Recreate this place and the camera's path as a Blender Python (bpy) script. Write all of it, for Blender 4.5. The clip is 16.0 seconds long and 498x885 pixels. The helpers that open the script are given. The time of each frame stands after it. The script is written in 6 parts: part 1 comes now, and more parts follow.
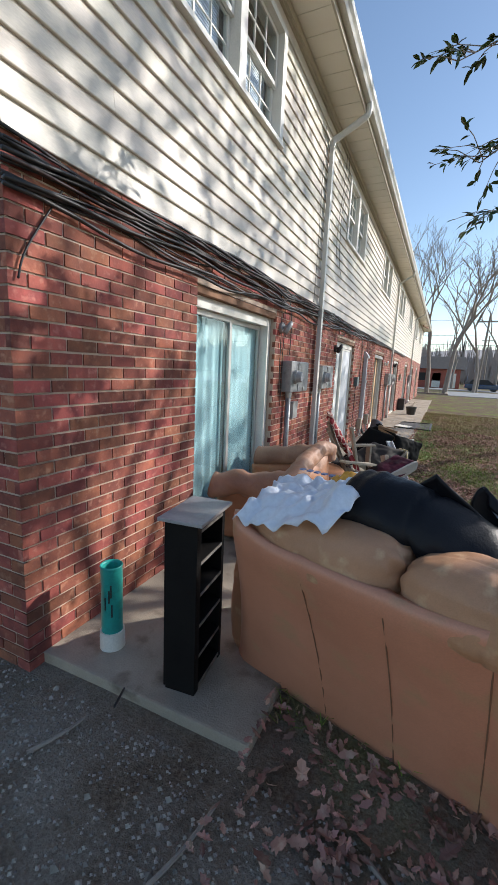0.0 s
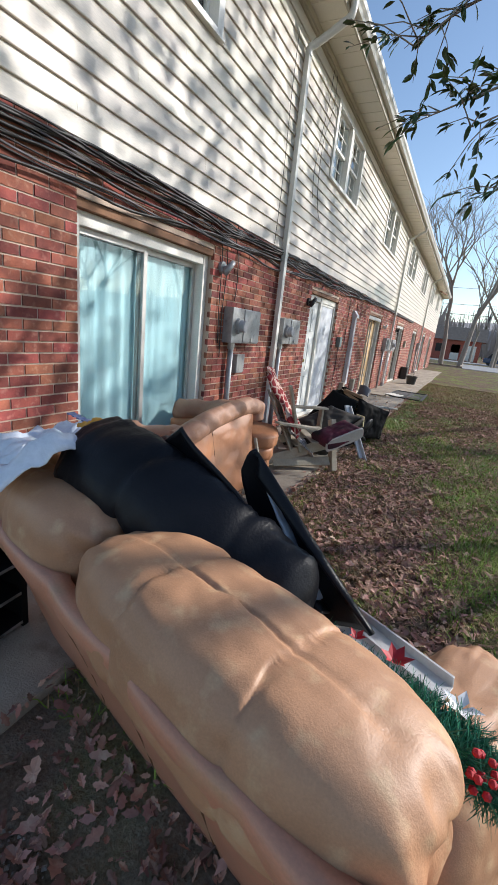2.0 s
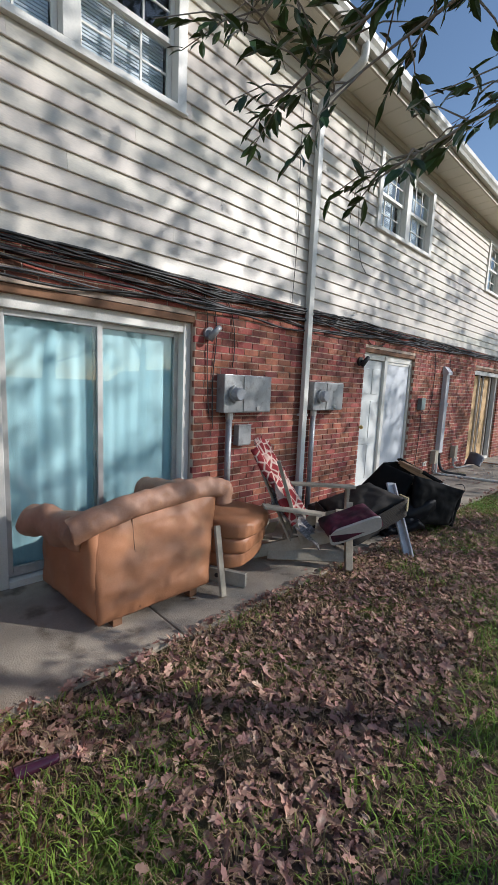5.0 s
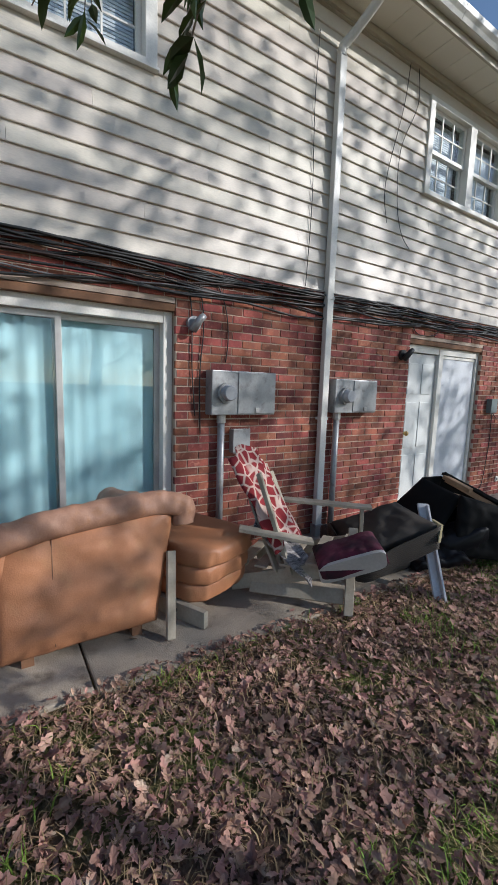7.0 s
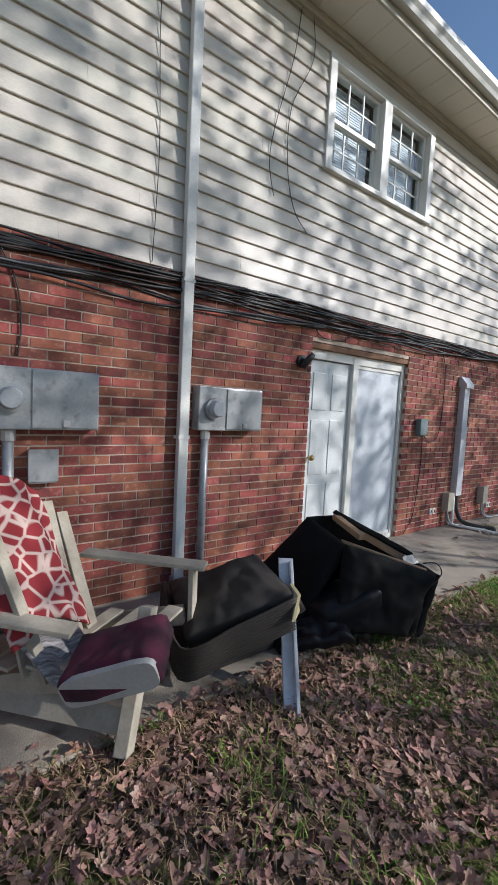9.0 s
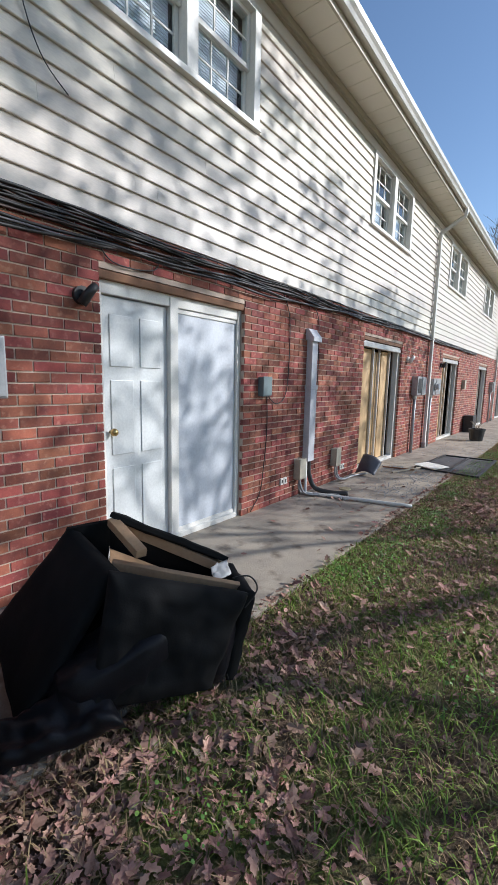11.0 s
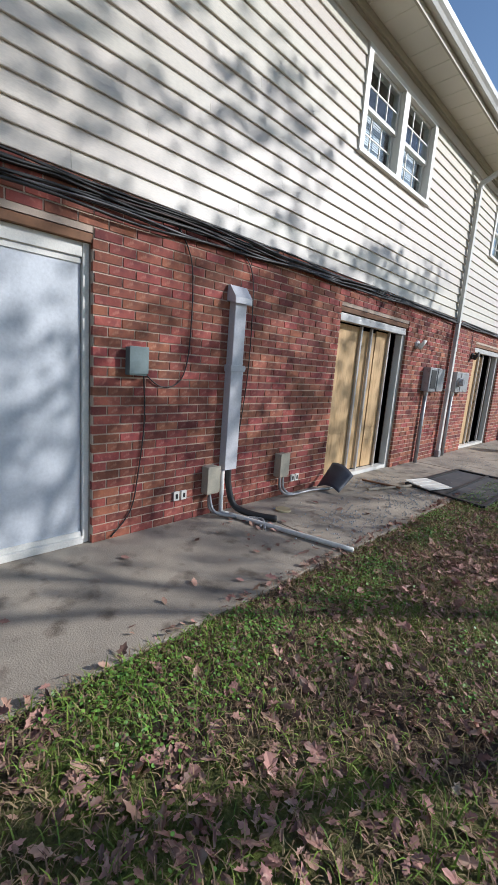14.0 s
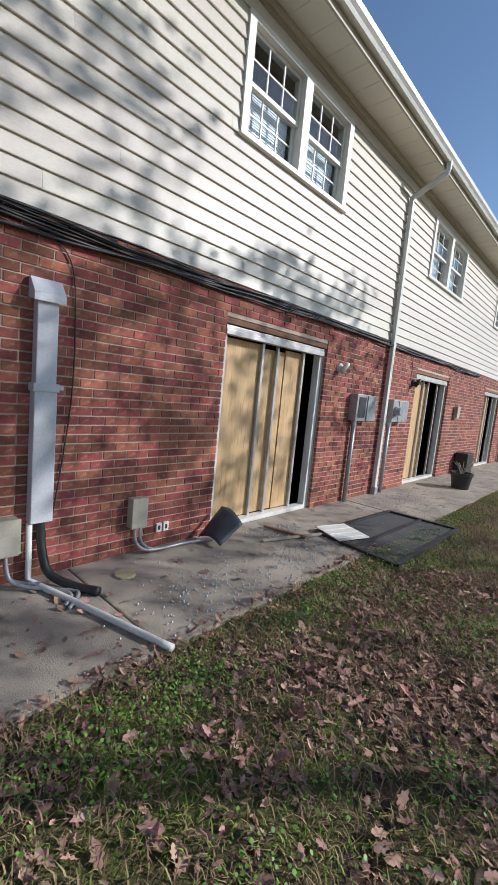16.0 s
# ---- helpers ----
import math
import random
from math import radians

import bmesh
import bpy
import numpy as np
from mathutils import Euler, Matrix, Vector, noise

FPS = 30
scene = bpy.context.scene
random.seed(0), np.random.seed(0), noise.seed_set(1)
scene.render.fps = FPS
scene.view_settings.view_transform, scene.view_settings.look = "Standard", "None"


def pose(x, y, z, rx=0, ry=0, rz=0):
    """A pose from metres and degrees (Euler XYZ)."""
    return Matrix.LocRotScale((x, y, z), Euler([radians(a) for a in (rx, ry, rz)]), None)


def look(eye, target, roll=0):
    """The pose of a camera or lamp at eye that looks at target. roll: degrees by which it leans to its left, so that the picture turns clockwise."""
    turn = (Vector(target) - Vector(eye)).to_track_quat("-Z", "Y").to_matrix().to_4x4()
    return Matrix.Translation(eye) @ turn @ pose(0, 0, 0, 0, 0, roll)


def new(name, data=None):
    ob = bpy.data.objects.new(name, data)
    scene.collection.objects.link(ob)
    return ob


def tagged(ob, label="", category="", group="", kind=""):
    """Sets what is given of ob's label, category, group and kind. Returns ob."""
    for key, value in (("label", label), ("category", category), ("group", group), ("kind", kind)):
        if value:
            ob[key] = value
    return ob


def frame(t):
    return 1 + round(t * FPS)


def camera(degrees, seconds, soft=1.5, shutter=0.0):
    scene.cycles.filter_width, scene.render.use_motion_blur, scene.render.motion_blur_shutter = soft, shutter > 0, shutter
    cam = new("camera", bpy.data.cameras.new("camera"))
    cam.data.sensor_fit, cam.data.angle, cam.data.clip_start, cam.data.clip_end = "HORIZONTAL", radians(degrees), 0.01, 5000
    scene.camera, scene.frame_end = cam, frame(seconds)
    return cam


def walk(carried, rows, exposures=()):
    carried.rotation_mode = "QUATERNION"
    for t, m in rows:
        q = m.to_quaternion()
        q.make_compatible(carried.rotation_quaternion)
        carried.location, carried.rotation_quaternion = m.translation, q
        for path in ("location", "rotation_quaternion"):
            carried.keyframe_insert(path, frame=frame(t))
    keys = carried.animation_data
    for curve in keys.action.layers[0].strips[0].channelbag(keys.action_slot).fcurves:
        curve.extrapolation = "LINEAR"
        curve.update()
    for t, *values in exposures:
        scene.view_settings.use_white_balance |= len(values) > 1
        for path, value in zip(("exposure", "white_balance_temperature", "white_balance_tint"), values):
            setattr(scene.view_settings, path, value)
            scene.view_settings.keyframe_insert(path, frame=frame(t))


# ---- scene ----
cam = camera(62.6, 16.0)
PATH = [
    (0, (0.047, 0.529, 1.518), (-0.774, 2.318, 1.163), 2.6),
    (0.5, (0.119, 0.733, 1.522), (-0.635, 2.553, 1.177), -0.6),
    (1, (0.29, 0.903, 1.509), (-0.538, 2.694, 1.181), 0.3),
    (1.5, (0.467, 1.079, 1.52), (-0.411, 2.843, 1.173), 0.9),
    (2, (0.682, 1.24, 1.449), (-0.16, 2.971, 0.908), 6.3),
    (2.5, (0.828, 1.432, 1.436), (0.025, 3.162, 0.836), 1.5),
    (3, (1.037, 1.652, 1.446), (0.216, 3.371, 0.838), 3.4),
    (3.5, (1.193, 1.875, 1.465), (0.35, 3.584, 0.857), 2.8),
    (4, (1.318, 2.189, 1.508), (0.437, 3.907, 0.986), 2.4),
    (4.5, (1.388, 2.415, 1.526), (0.277, 4.035, 1.151), -0.4),
    (4.7, (1.413, 2.508, 1.533), (0.131, 4.01, 1.216), 0.6),
    (6.8, (1.422, 3.443, 1.525), (-0.239, 4.528, 1.27), 4.5),
    (7, (1.427, 3.61, 1.494), (-0.241, 4.681, 1.229), 1.8),
    (7.5, (1.379, 3.995, 1.406), (-0.296, 5.058, 1.149), 2.8),
    (8, (1.3, 4.395, 1.442), (-0.363, 5.483, 1.219), 1.2),
    (8.2, (1.295, 4.546, 1.46), (-0.38, 5.626, 1.294), 1.8),
    (10.3, (0.96, 5.69, 1.413), (-0.455, 7.086, 1.185), 1.8),
    (10.5, (0.948, 5.812, 1.412), (-0.435, 7.236, 1.164), 0.9),
    (11, (0.894, 6.166, 1.392), (-0.325, 7.724, 1.097), 1.2),
    (11.5, (0.896, 6.468, 1.418), (-0.239, 8.099, 1.195), 1.7),
    (12, (0.951, 6.83, 1.432), (-0.216, 8.443, 1.248), 1.4),
    (12.5, (0.925, 7.1, 1.396), (-0.354, 8.626, 1.207), 3.8),
    (13, (0.97, 7.446, 1.402), (-0.266, 8.996, 1.136), 2.0),
    (13.5, (1.023, 7.77, 1.334), (-0.324, 9.204, 0.971), 0.3),
    (14, (1.062, 8.124, 1.371), (-0.315, 9.527, 1.003), 4.4),
    (14.5, (1.079, 8.548, 1.418), (-0.225, 10.025, 1.074), 5.0),
    (15, (1.155, 8.962, 1.4), (-0.141, 10.443, 1.043), 3.8),
    (15.5, (1.229, 9.238, 1.39), (-0.073, 10.73, 1.106), 5.1),
    (16, (1.205, 9.546, 1.433), (-0.129, 11.016, 1.192), 5.5),
]
EXPOSURES = [(0, 0.3, 6500, 10), (3, 0.2, 6350, 10), (4.5, 0.0, 6250, 10), (8, -0.16, 6100, 10), (11, 0.08, 5950, 10), (13.5, -0.12, 5950, 10), (16, -0.14, 5950, 10)]
walk(cam, [(t, look(eye, target, roll)) for t, eye, target, roll in PATH], EXPOSURES)

# ---- light ----
SUN = Vector((1.0, 0.9, 0.66)).normalized()      # towards the sun
world = bpy.data.worlds.new("world")
scene.world = world
world.use_nodes = True
wn = world.node_tree.nodes
sky = wn.new("ShaderNodeTexSky")
sky.sky_type, sky.sun_disc = "NISHITA", False
sky.sun_elevation = math.asin(SUN.z)
sky.sun_rotation = math.atan2(SUN.x, SUN.y)
sky.air_density, sky.dust_density, sky.ozone_density = 1.0, 0.35, 1.7
wn["Background"].inputs["Strength"].default_value = 0.15
world.node_tree.links.new(sky.outputs[0], wn["Background"].inputs["Color"])
sun = new("sun", bpy.data.lights.new("sun", "SUN"))
sun.data.energy, sun.data.angle, sun.data.color = 4.6, radians(0.55), (1.0, 0.96, 0.91)
sun.matrix_world = look(SUN * 60, (0, 0, 0))


# ---- materials ----
def mat(name, a, b=None, rough=0.7, grain=60.0, blot=3.0, bump=0.15, metal=0.0, spec=0.5, vary=0.0, third=None, stretch=(1, 1, 1), dist=0.004, island=False, coat=0.0):
    """Two-scale procedural surface: blotches from a to b, fine grain, bump; optional stains of a third colour."""
    m = bpy.data.materials.new(name)
    m.use_nodes = True
    n, k = m.node_tree.nodes, m.node_tree.links.new
    p = n["Principled BSDF"]
    b = b or tuple(c * 0.8 for c in a)
    co = n.new("ShaderNodeTexCoord")
    mp = n.new("ShaderNodeMapping")
    mp.inputs["Scale"].default_value = stretch
    k(co.outputs["Object"], mp.inputs[0])
    big, fine = n.new("ShaderNodeTexNoise"), n.new("ShaderNodeTexNoise")
    for t, sc, d in ((big, blot, 6.0), (fine, grain, 4.0)):
        k(mp.outputs[0], t.inputs["Vector"])
        t.inputs["Scale"].default_value, t.inputs["Detail"].default_value, t.inputs["Roughness"].default_value = sc, d, 0.6
    ramp = n.new("ShaderNodeValToRGB")
    ramp.color_ramp.elements[0].position, ramp.color_ramp.elements[1].position = 0.32, 0.68
    ramp.color_ramp.elements[0].color, ramp.color_ramp.elements[1].color = (*a, 1), (*b, 1)
    k(big.outputs["Fac"], ramp.inputs[0])
    col = ramp.outputs[0]
    if third:
        spot = n.new("ShaderNodeTexNoise")
        k(mp.outputs[0], spot.inputs["Vector"])
        spot.inputs["Scale"].default_value, spot.inputs["Detail"].default_value = blot * 2.7, 8.0
        r2 = n.new("ShaderNodeValToRGB")
        r2.color_ramp.elements[0].position, r2.color_ramp.elements[1].position = 0.55, 0.7
        k(spot.outputs["Fac"], r2.inputs[0])
        mx = n.new("ShaderNodeMix")
        mx.data_type = "RGBA"
        k(r2.outputs[0], mx.inputs["Factor"]), k(col, mx.inputs["A"])
        mx.inputs["B"].default_value = (*third, 1)
        col = mx.outputs["Result"]
    hsv = n.new("ShaderNodeHueSaturation")
    k(col, hsv.inputs["Color"])
    ma = n.new("ShaderNodeMapRange")
    ma.inputs["To Min"].default_value, ma.inputs["To Max"].default_value = 0.8, 1.2
    k(fine.outputs["Fac"], ma.inputs["Value"])
    if vary:
        src = n.new("ShaderNodeNewGeometry").outputs["Random Per Island"] if island else n.new("ShaderNodeObjectInfo").outputs["Random"]
        mb = n.new("ShaderNodeMapRange")
        mb.inputs["To Min"].default_value, mb.inputs["To Max"].default_value = 1 - vary, 1 + vary
        k(src, mb.inputs["Value"])
        mu = n.new("ShaderNodeMath")
        mu.operation = "MULTIPLY"
        k(ma.outputs[0], mu.inputs[0]), k(mb.outputs[0], mu.inputs[1])
        k(mu.outputs[0], hsv.inputs["Value"])
        mh = n.new("ShaderNodeMapRange")
        mh.inputs["To Min"].default_value, mh.inputs["To Max"].default_value = 0.485, 0.515
        mo = n.new("ShaderNodeMath")
        mo.operation, mo.inputs[1].default_value = "MULTIPLY", 7.31
        mf = n.new("ShaderNodeMath")
        mf.operation = "FRACT"
        k(src, mo.inputs[0]), k(mo.outputs[0], mf.inputs[0]), k(mf.outputs[0], mh.inputs["Value"]), k(mh.outputs[0], hsv.inputs["Hue"])
    else:
        k(ma.outputs[0], hsv.inputs["Value"])
    k(hsv.outputs[0], p.inputs["Base Color"])
    p.inputs["Roughness"].default_value, p.inputs["Metallic"].default_value = rough, metal
    p.inputs["Specular IOR Level"].default_value = spec
    p.inputs["Coat Weight"].default_value = coat
    if bump:
        bp = n.new("ShaderNodeBump")
        bp.inputs["Strength"].default_value, bp.inputs["Distance"].default_value = min(1.0, bump), dist
        ad = n.new("ShaderNodeMath")
        ad.operation = "ADD"
        k(big.outputs["Fac"], ad.inputs[0]), k(fine.outputs["Fac"], ad.inputs[1]), k(ad.outputs[0], bp.inputs["Height"])
        k(bp.outputs[0], p.inputs["Normal"])
    return m


def glass_mat(name, tint, alpha):
    """A pane: sharp sky reflection over a see-through body."""
    m = bpy.data.materials.new(name)
    m.use_nodes = True
    n, k = m.node_tree.nodes, m.node_tree.links.new
    tr, gl, mx, lw = n.new("ShaderNodeBsdfTransparent"), n.new("ShaderNodeBsdfGlossy"), n.new("ShaderNodeMixShader"), n.new("ShaderNodeLayerWeight")
    pw, fr = n.new("ShaderNodeMath"), n.new("ShaderNodeMath")
    pw.operation, pw.inputs[1].default_value = "POWER", 4.0
    fr.operation, fr.inputs[1].default_value, fr.inputs[2].default_value = "MULTIPLY_ADD", 0.7, alpha
    lw.inputs["Blend"].default_value = 0.5
    k(lw.outputs["Facing"], pw.inputs[0]), k(pw.outputs[0], fr.inputs[0])
    tr.inputs["Color"].default_value = (*tint, 1)
    gl.inputs["Roughness"].default_value = 0.02
    k(fr.outputs[0], mx.inputs[0]), k(tr.outputs[0], mx.inputs[1]), k(gl.outputs[0], mx.inputs[2])
    k(mx.outputs[0], n["Material Output"].inputs["Surface"])
    return m


BRICK = mat("brick", (0.35, 0.10, 0.062), (0.18, 0.052, 0.040), 0.85, 90, 9, 0.5, vary=0.42, third=(0.38, 0.16, 0.11), dist=0.003)
BRICK_J = mat("brick_joined", (0.35, 0.10, 0.062), (0.18, 0.052, 0.040), 0.85, 90, 9, 0.5, vary=0.42, third=(0.38, 0.16, 0.11), dist=0.003, island=True)
MORTAR = mat("mortar", (0.58, 0.46, 0.36), (0.44, 0.34, 0.27), 0.95, 160, 5, 0.5)
SIDING = mat("vinyl_siding", (0.66, 0.595, 0.505), (0.59, 0.53, 0.445), 0.45, 120, 0.8, 0.06, vary=0.03, stretch=(1, 0.25, 1))
TRIM = mat("white_trim", (0.80, 0.77, 0.71), (0.70, 0.67, 0.60), 0.45, 90, 2.5, 0.08)
SOFFIT = mat("soffit", (0.78, 0.73, 0.62), (0.70, 0.65, 0.54), 0.5, 90, 1.2, 0.05)
FRIEZE = mat("frieze_board", (0.52, 0.47, 0.37), (0.43, 0.38, 0.29), 0.6, 90, 2, 0.1)
GUTTER = mat("gutter", (0.76, 0.74, 0.68), (0.62, 0.60, 0.54), 0.4, 70, 1.5, 0.05)
SHINGLE = mat("shingle", (0.10, 0.09, 0.085), (0.06, 0.055, 0.05), 0.95, 90, 4, 0.5)
CONCRETE = mat("concrete", (0.47, 0.395, 0.305), (0.28, 0.24, 0.19), 0.9, 110, 1.9, 0.8, third=(0.17, 0.135, 0.10), dist=0.006)
ALU = mat("worn_aluminium", (0.58, 0.56, 0.53), (0.44, 0.42, 0.40), 0.45, 80, 6, 0.1, metal=0.5)
GREYBOX = mat("grey_enamel", (0.42, 0.42, 0.42), (0.33, 0.33, 0.33), 0.42, 60, 5, 0.08, metal=0.35, third=(0.26, 0.25, 0.24))
DUCT = mat("painted_metal_duct", (0.66, 0.65, 0.67), (0.55, 0.55, 0.57), 0.45, 60, 5, 0.08, metal=0.1)
BEIGEBOX = mat("beige_box", (0.52, 0.47, 0.36), (0.40, 0.36, 0.28), 0.55, 60, 6, 0.12)
GREENBOX = mat("grey_green_box", (0.17, 0.22, 0.22), (0.13, 0.17, 0.17), 0.5, 60, 6, 0.08)
BLACKPL = mat("black_rubber", (0.018, 0.017, 0.017), (0.03, 0.028, 0.026), 0.5, 90, 8, 0.1)
# near-black colour stands in for the lack of light indoors
DARK = mat("unlit_interior_tone", (0.05, 0.045, 0.04), (0.03, 0.028, 0.026), 0.9, 30, 1, 0.0)
CURTAIN = mat("pale_teal_sheet", (0.56, 0.76, 0.78), (0.44, 0.66, 0.70), 0.8, 40, 1.6, 0.2, stretch=(1, 3, 0.35), dist=0.02)
PLY = mat("plywood", (0.66, 0.45, 0.23), (0.52, 0.33, 0.155), 0.7, 30, 2.2, 0.12, stretch=(1, 5, 0.6), third=(0.45, 0.27, 0.12))
OLDWOOD = mat("weathered_wood", (0.44, 0.39, 0.31), (0.30, 0.255, 0.19), 0.85, 60, 5, 0.4, stretch=(1, 1, 1))
BROWNWOOD = mat("brown_wood", (0.27, 0.13, 0.065), (0.17, 0.085, 0.045), 0.8, 60, 5, 0.3)
WHITEDOOR = mat("white_door_paint", (0.68, 0.69, 0.67), (0.60, 0.61, 0.59), 0.45, 60, 2.5, 0.06)
BOARDPAINT = mat("white_board_paint", (0.62, 0.64, 0.67), (0.54, 0.56, 0.59), 0.6, 50, 2.5, 0.15)
PANE = glass_mat("pane", (0.90, 0.95, 0.96), 0.06)
BLIND = mat("blind_slat", (0.75, 0.76, 0.78), (0.66, 0.67, 0.70), 0.5, 60, 3, 0.0)


# ---- shapes ----
def box(bm, x0, x1, y0, y1, z0, z1, bevel=0.0, m=None):
    g = bmesh.ops.create_cube(bm, size=1, matrix=Matrix.Translation(((x0 + x1) / 2, (y0 + y1) / 2, (z0 + z1) / 2)) @ Matrix.Diagonal((abs(x1 - x0), abs(y1 - y0), abs(z1 - z0), 1)))
    vs = g["verts"]
    if bevel:
        es = list({e for v in vs for e in v.link_edges})
        r = bmesh.ops.bevel(bm, geom=es, offset=bevel, segments=2, profile=0.6, affect="EDGES")
        vs = list({v for f in r["faces"] for v in f.verts} | {v for v in vs if v.is_valid})
    if m:
        bmesh.ops.transform(bm, matrix=m, verts=vs)
    return vs


def boxes(*rows, bevel=0.0, m=None):
    bm = bmesh.new()
    for r in rows:
        box(bm, *r, bevel=bevel, m=m)
    return bm


def sweep(bm, pts, r, n=6, taper=None, cap=True):
    """A round tube along a line of points."""
    pts = [Vector(p) for p in pts]
    rings, side = [], None
    for i, p in enumerate(pts):
        d = (pts[min(i + 1, len(pts) - 1)] - pts[max(i - 1, 0)]).normalized()
        if side is None:
            side = d.orthogonal().normalized()
        side = (side - d * side.dot(d)).normalized() if (side - d * side.dot(d)).length > 1e-4 else d.orthogonal().normalized()
        up = d.cross(side)
        rr = r if taper is None else r + (taper - r) * i / (len(pts) - 1)
        rings.append([bm.verts.new(p + (side * math.cos(a) + up * math.sin(a)) * rr) for a in (2 * math.pi * q / n for q in range(n))])
    for A, B in zip(rings, rings[1:]):
        for q in range(n):
            bm.faces.new((A[q], A[(q + 1) % n], B[(q + 1) % n], B[q]))
    if cap:
        bm.faces.new(rings[0][::-1]), bm.faces.new(rings[-1])
    return bm


def smooth_line(pts, n=6):
    """Catmull-Rom through the points."""
    pts = [Vector(p) for p in pts]
    out = []
    for i in range(len(pts) - 1):
        p0, p1, p2, p3 = pts[max(i - 1, 0)], pts[i], pts[i + 1], pts[min(i + 2, len(pts) - 1)]
        for q in range(n):
            t = q / n
            out.append(0.5 * ((2 * p1) + (p2 - p0) * t + (2 * p0 - 5 * p1 + 4 * p2 - p3) * t * t + (3 * p1 - p0 - 3 * p2 + p3) * t ** 3))
    return out + [pts[-1]]


def tube(pts, r, n=8, taper=None):
    return sweep(bmesh.new(), pts, r, n, taper)


def part(name, bm, material, parent=None, label="", smooth=False):
    """Links a bmesh as one mesh object, under a thing where one is given."""
    me = bpy.data.meshes.new(name)
    bmesh.ops.recalc_face_normals(bm, faces=bm.faces)
    bm.to_mesh(me)
    bm.free()
    if smooth:
        me.polygons.foreach_set("use_smooth", [True] * len(me.polygons))
    me.materials.append(material)
    ob = new(name, me)
    if parent:
        ob.parent = parent
    if label:
        ob["label"] = label
    return ob


def thing(name, label, category, m=None, group="", kind=""):
    ob = new(name)
    if m:
        ob.matrix_world = m
    return tagged(ob, label, category, group, kind)


def clear(spans, a, b):
    """What is left of a..b without the spans."""
    out, at = [], a
    for s, e in sorted(spans):
        if e <= at or s >= b:
            continue
        if s > at:
            out.append((at, s))
        at = max(at, e)
    if at < b:
        out.append((at, b))
    return out


# ---- plan: the facade runs along y at x = FACE ----
FACE, Y0, Y1 = -1.69, 1.76, 35.6
BAND, TOP = 2.44, 4.90                   # bottom of the siding, soffit
DOORS = [(3.27, 4.89), (7.80, 9.36), (12.27, 14.04), (17.05, 18.85), (21.9, 23.6), (26.6, 28.2), (31.2, 32.8)]
HEAD = 2.07
WINS = [(2.96, 4.68), (7.84, 9.44), (12.26, 13.97), (16.93, 18.75), (21.6, 23.3), (26.4, 28.0), (31.0, 32.6)]
SILL, LINTEL = 3.74, 4.66
SPOUTS = [6.44, 15.78, 25.3]
EDGE = -0.46                             # outer edge of the concrete walk


# ---- ground ----
def height(x, y):
    near = max(0.0, min(1.0, (2.6 - y) / 1.0))
    return -0.025 - 0.035 * near + 0.012 * noise.noise((x * 1.3, y * 1.3, 0)) - 0.03 * max(0, min(1, (x - 1) / 6))


def ground_material():
    """Short winter grass, bare earth and leaf mould, with gravelly dirt at the end of the house."""
    m = bpy.data.materials.new("lawn")
    m.use_nodes = True
    n, k = m.node_tree.nodes, m.node_tree.links.new
    p = n["Principled BSDF"]
    co = n.new("ShaderNodeTexCoord")

    def tex(scale, detail=6.0):
        t = n.new("ShaderNodeTexNoise")
        t.inputs["Scale"].default_value, t.inputs["Detail"].default_value, t.inputs["Roughness"].default_value = scale, detail, 0.65
        k(co.outputs["Object"], t.inputs["Vector"])
        return t.outputs["Fac"]

    def ramp(src, *stops):
        r = n.new("ShaderNodeValToRGB")
        e = r.color_ramp.elements
        while len(e) < len(stops):
            e.new(0.5)
        for q, (pos, c) in zip(e, stops):
            q.position, q.color = pos, (*c, 1)
        k(src, r.inputs[0])
        return r.outputs[0]

    def mix(f, a, b):
        x = n.new("ShaderNodeMix")
        x.data_type = "RGBA"
        k(f, x.inputs["Factor"]), k(a, x.inputs["A"]), k(b, x.inputs["B"])
        return x.outputs["Result"]
    grass = ramp(tex(45), (0.3, (0.07, 0.085, 0.024)), (0.55, (0.18, 0.21, 0.055)), (0.75, (0.31, 0.30, 0.12)))
    mould = ramp(tex(28), (0.3, (0.05, 0.033, 0.025)), (0.55, (0.17, 0.115, 0.08)), (0.8, (0.34, 0.24, 0.16)))
    dirt = mix(ramp(tex(2.2, 8), (0.4, (0, 0, 0)), (0.6, (1, 1, 1))), ramp(tex(90), (0.25, (0.17, 0.145, 0.115)), (0.5, (0.34, 0.29, 0.23)), (0.8, (0.52, 0.47, 0.39))), ramp(tex(60), (0.25, (0.07, 0.05, 0.035)), (0.5, (0.20, 0.15, 0.105)), (0.8, (0.36, 0.29, 0.21))))
    patch = ramp(tex(0.9, 4), (0.47, (0, 0, 0)), (0.60, (1, 1, 1)))
    sep = n.new("ShaderNodeSeparateXYZ")
    k(co.outputs["Object"], sep.inputs[0])
    near = n.new("ShaderNodeMapRange")
    near.inputs["From Min"].default_value, near.inputs["From Max"].default_value = 2.5, 1.5
    k(sep.outputs["Y"], near.inputs["Value"])
    c = mix(patch, mould, grass)
    c = mix(near.outputs[0], c, dirt)
    k(c, p.inputs["Base Color"])
    p.inputs["Roughness"].default_value = 0.95
    p.inputs["Specular IOR Level"].default_value = 0.15
    bp = n.new("ShaderNodeBump")
    bp.inputs["Strength"].default_value, bp.inputs["Distance"].default_value = 0.9, 0.03
    k(tex(60, 8), bp.inputs["Height"]), k(bp.outputs[0], p.inputs["Normal"])
    return m


LAWN = ground_material()


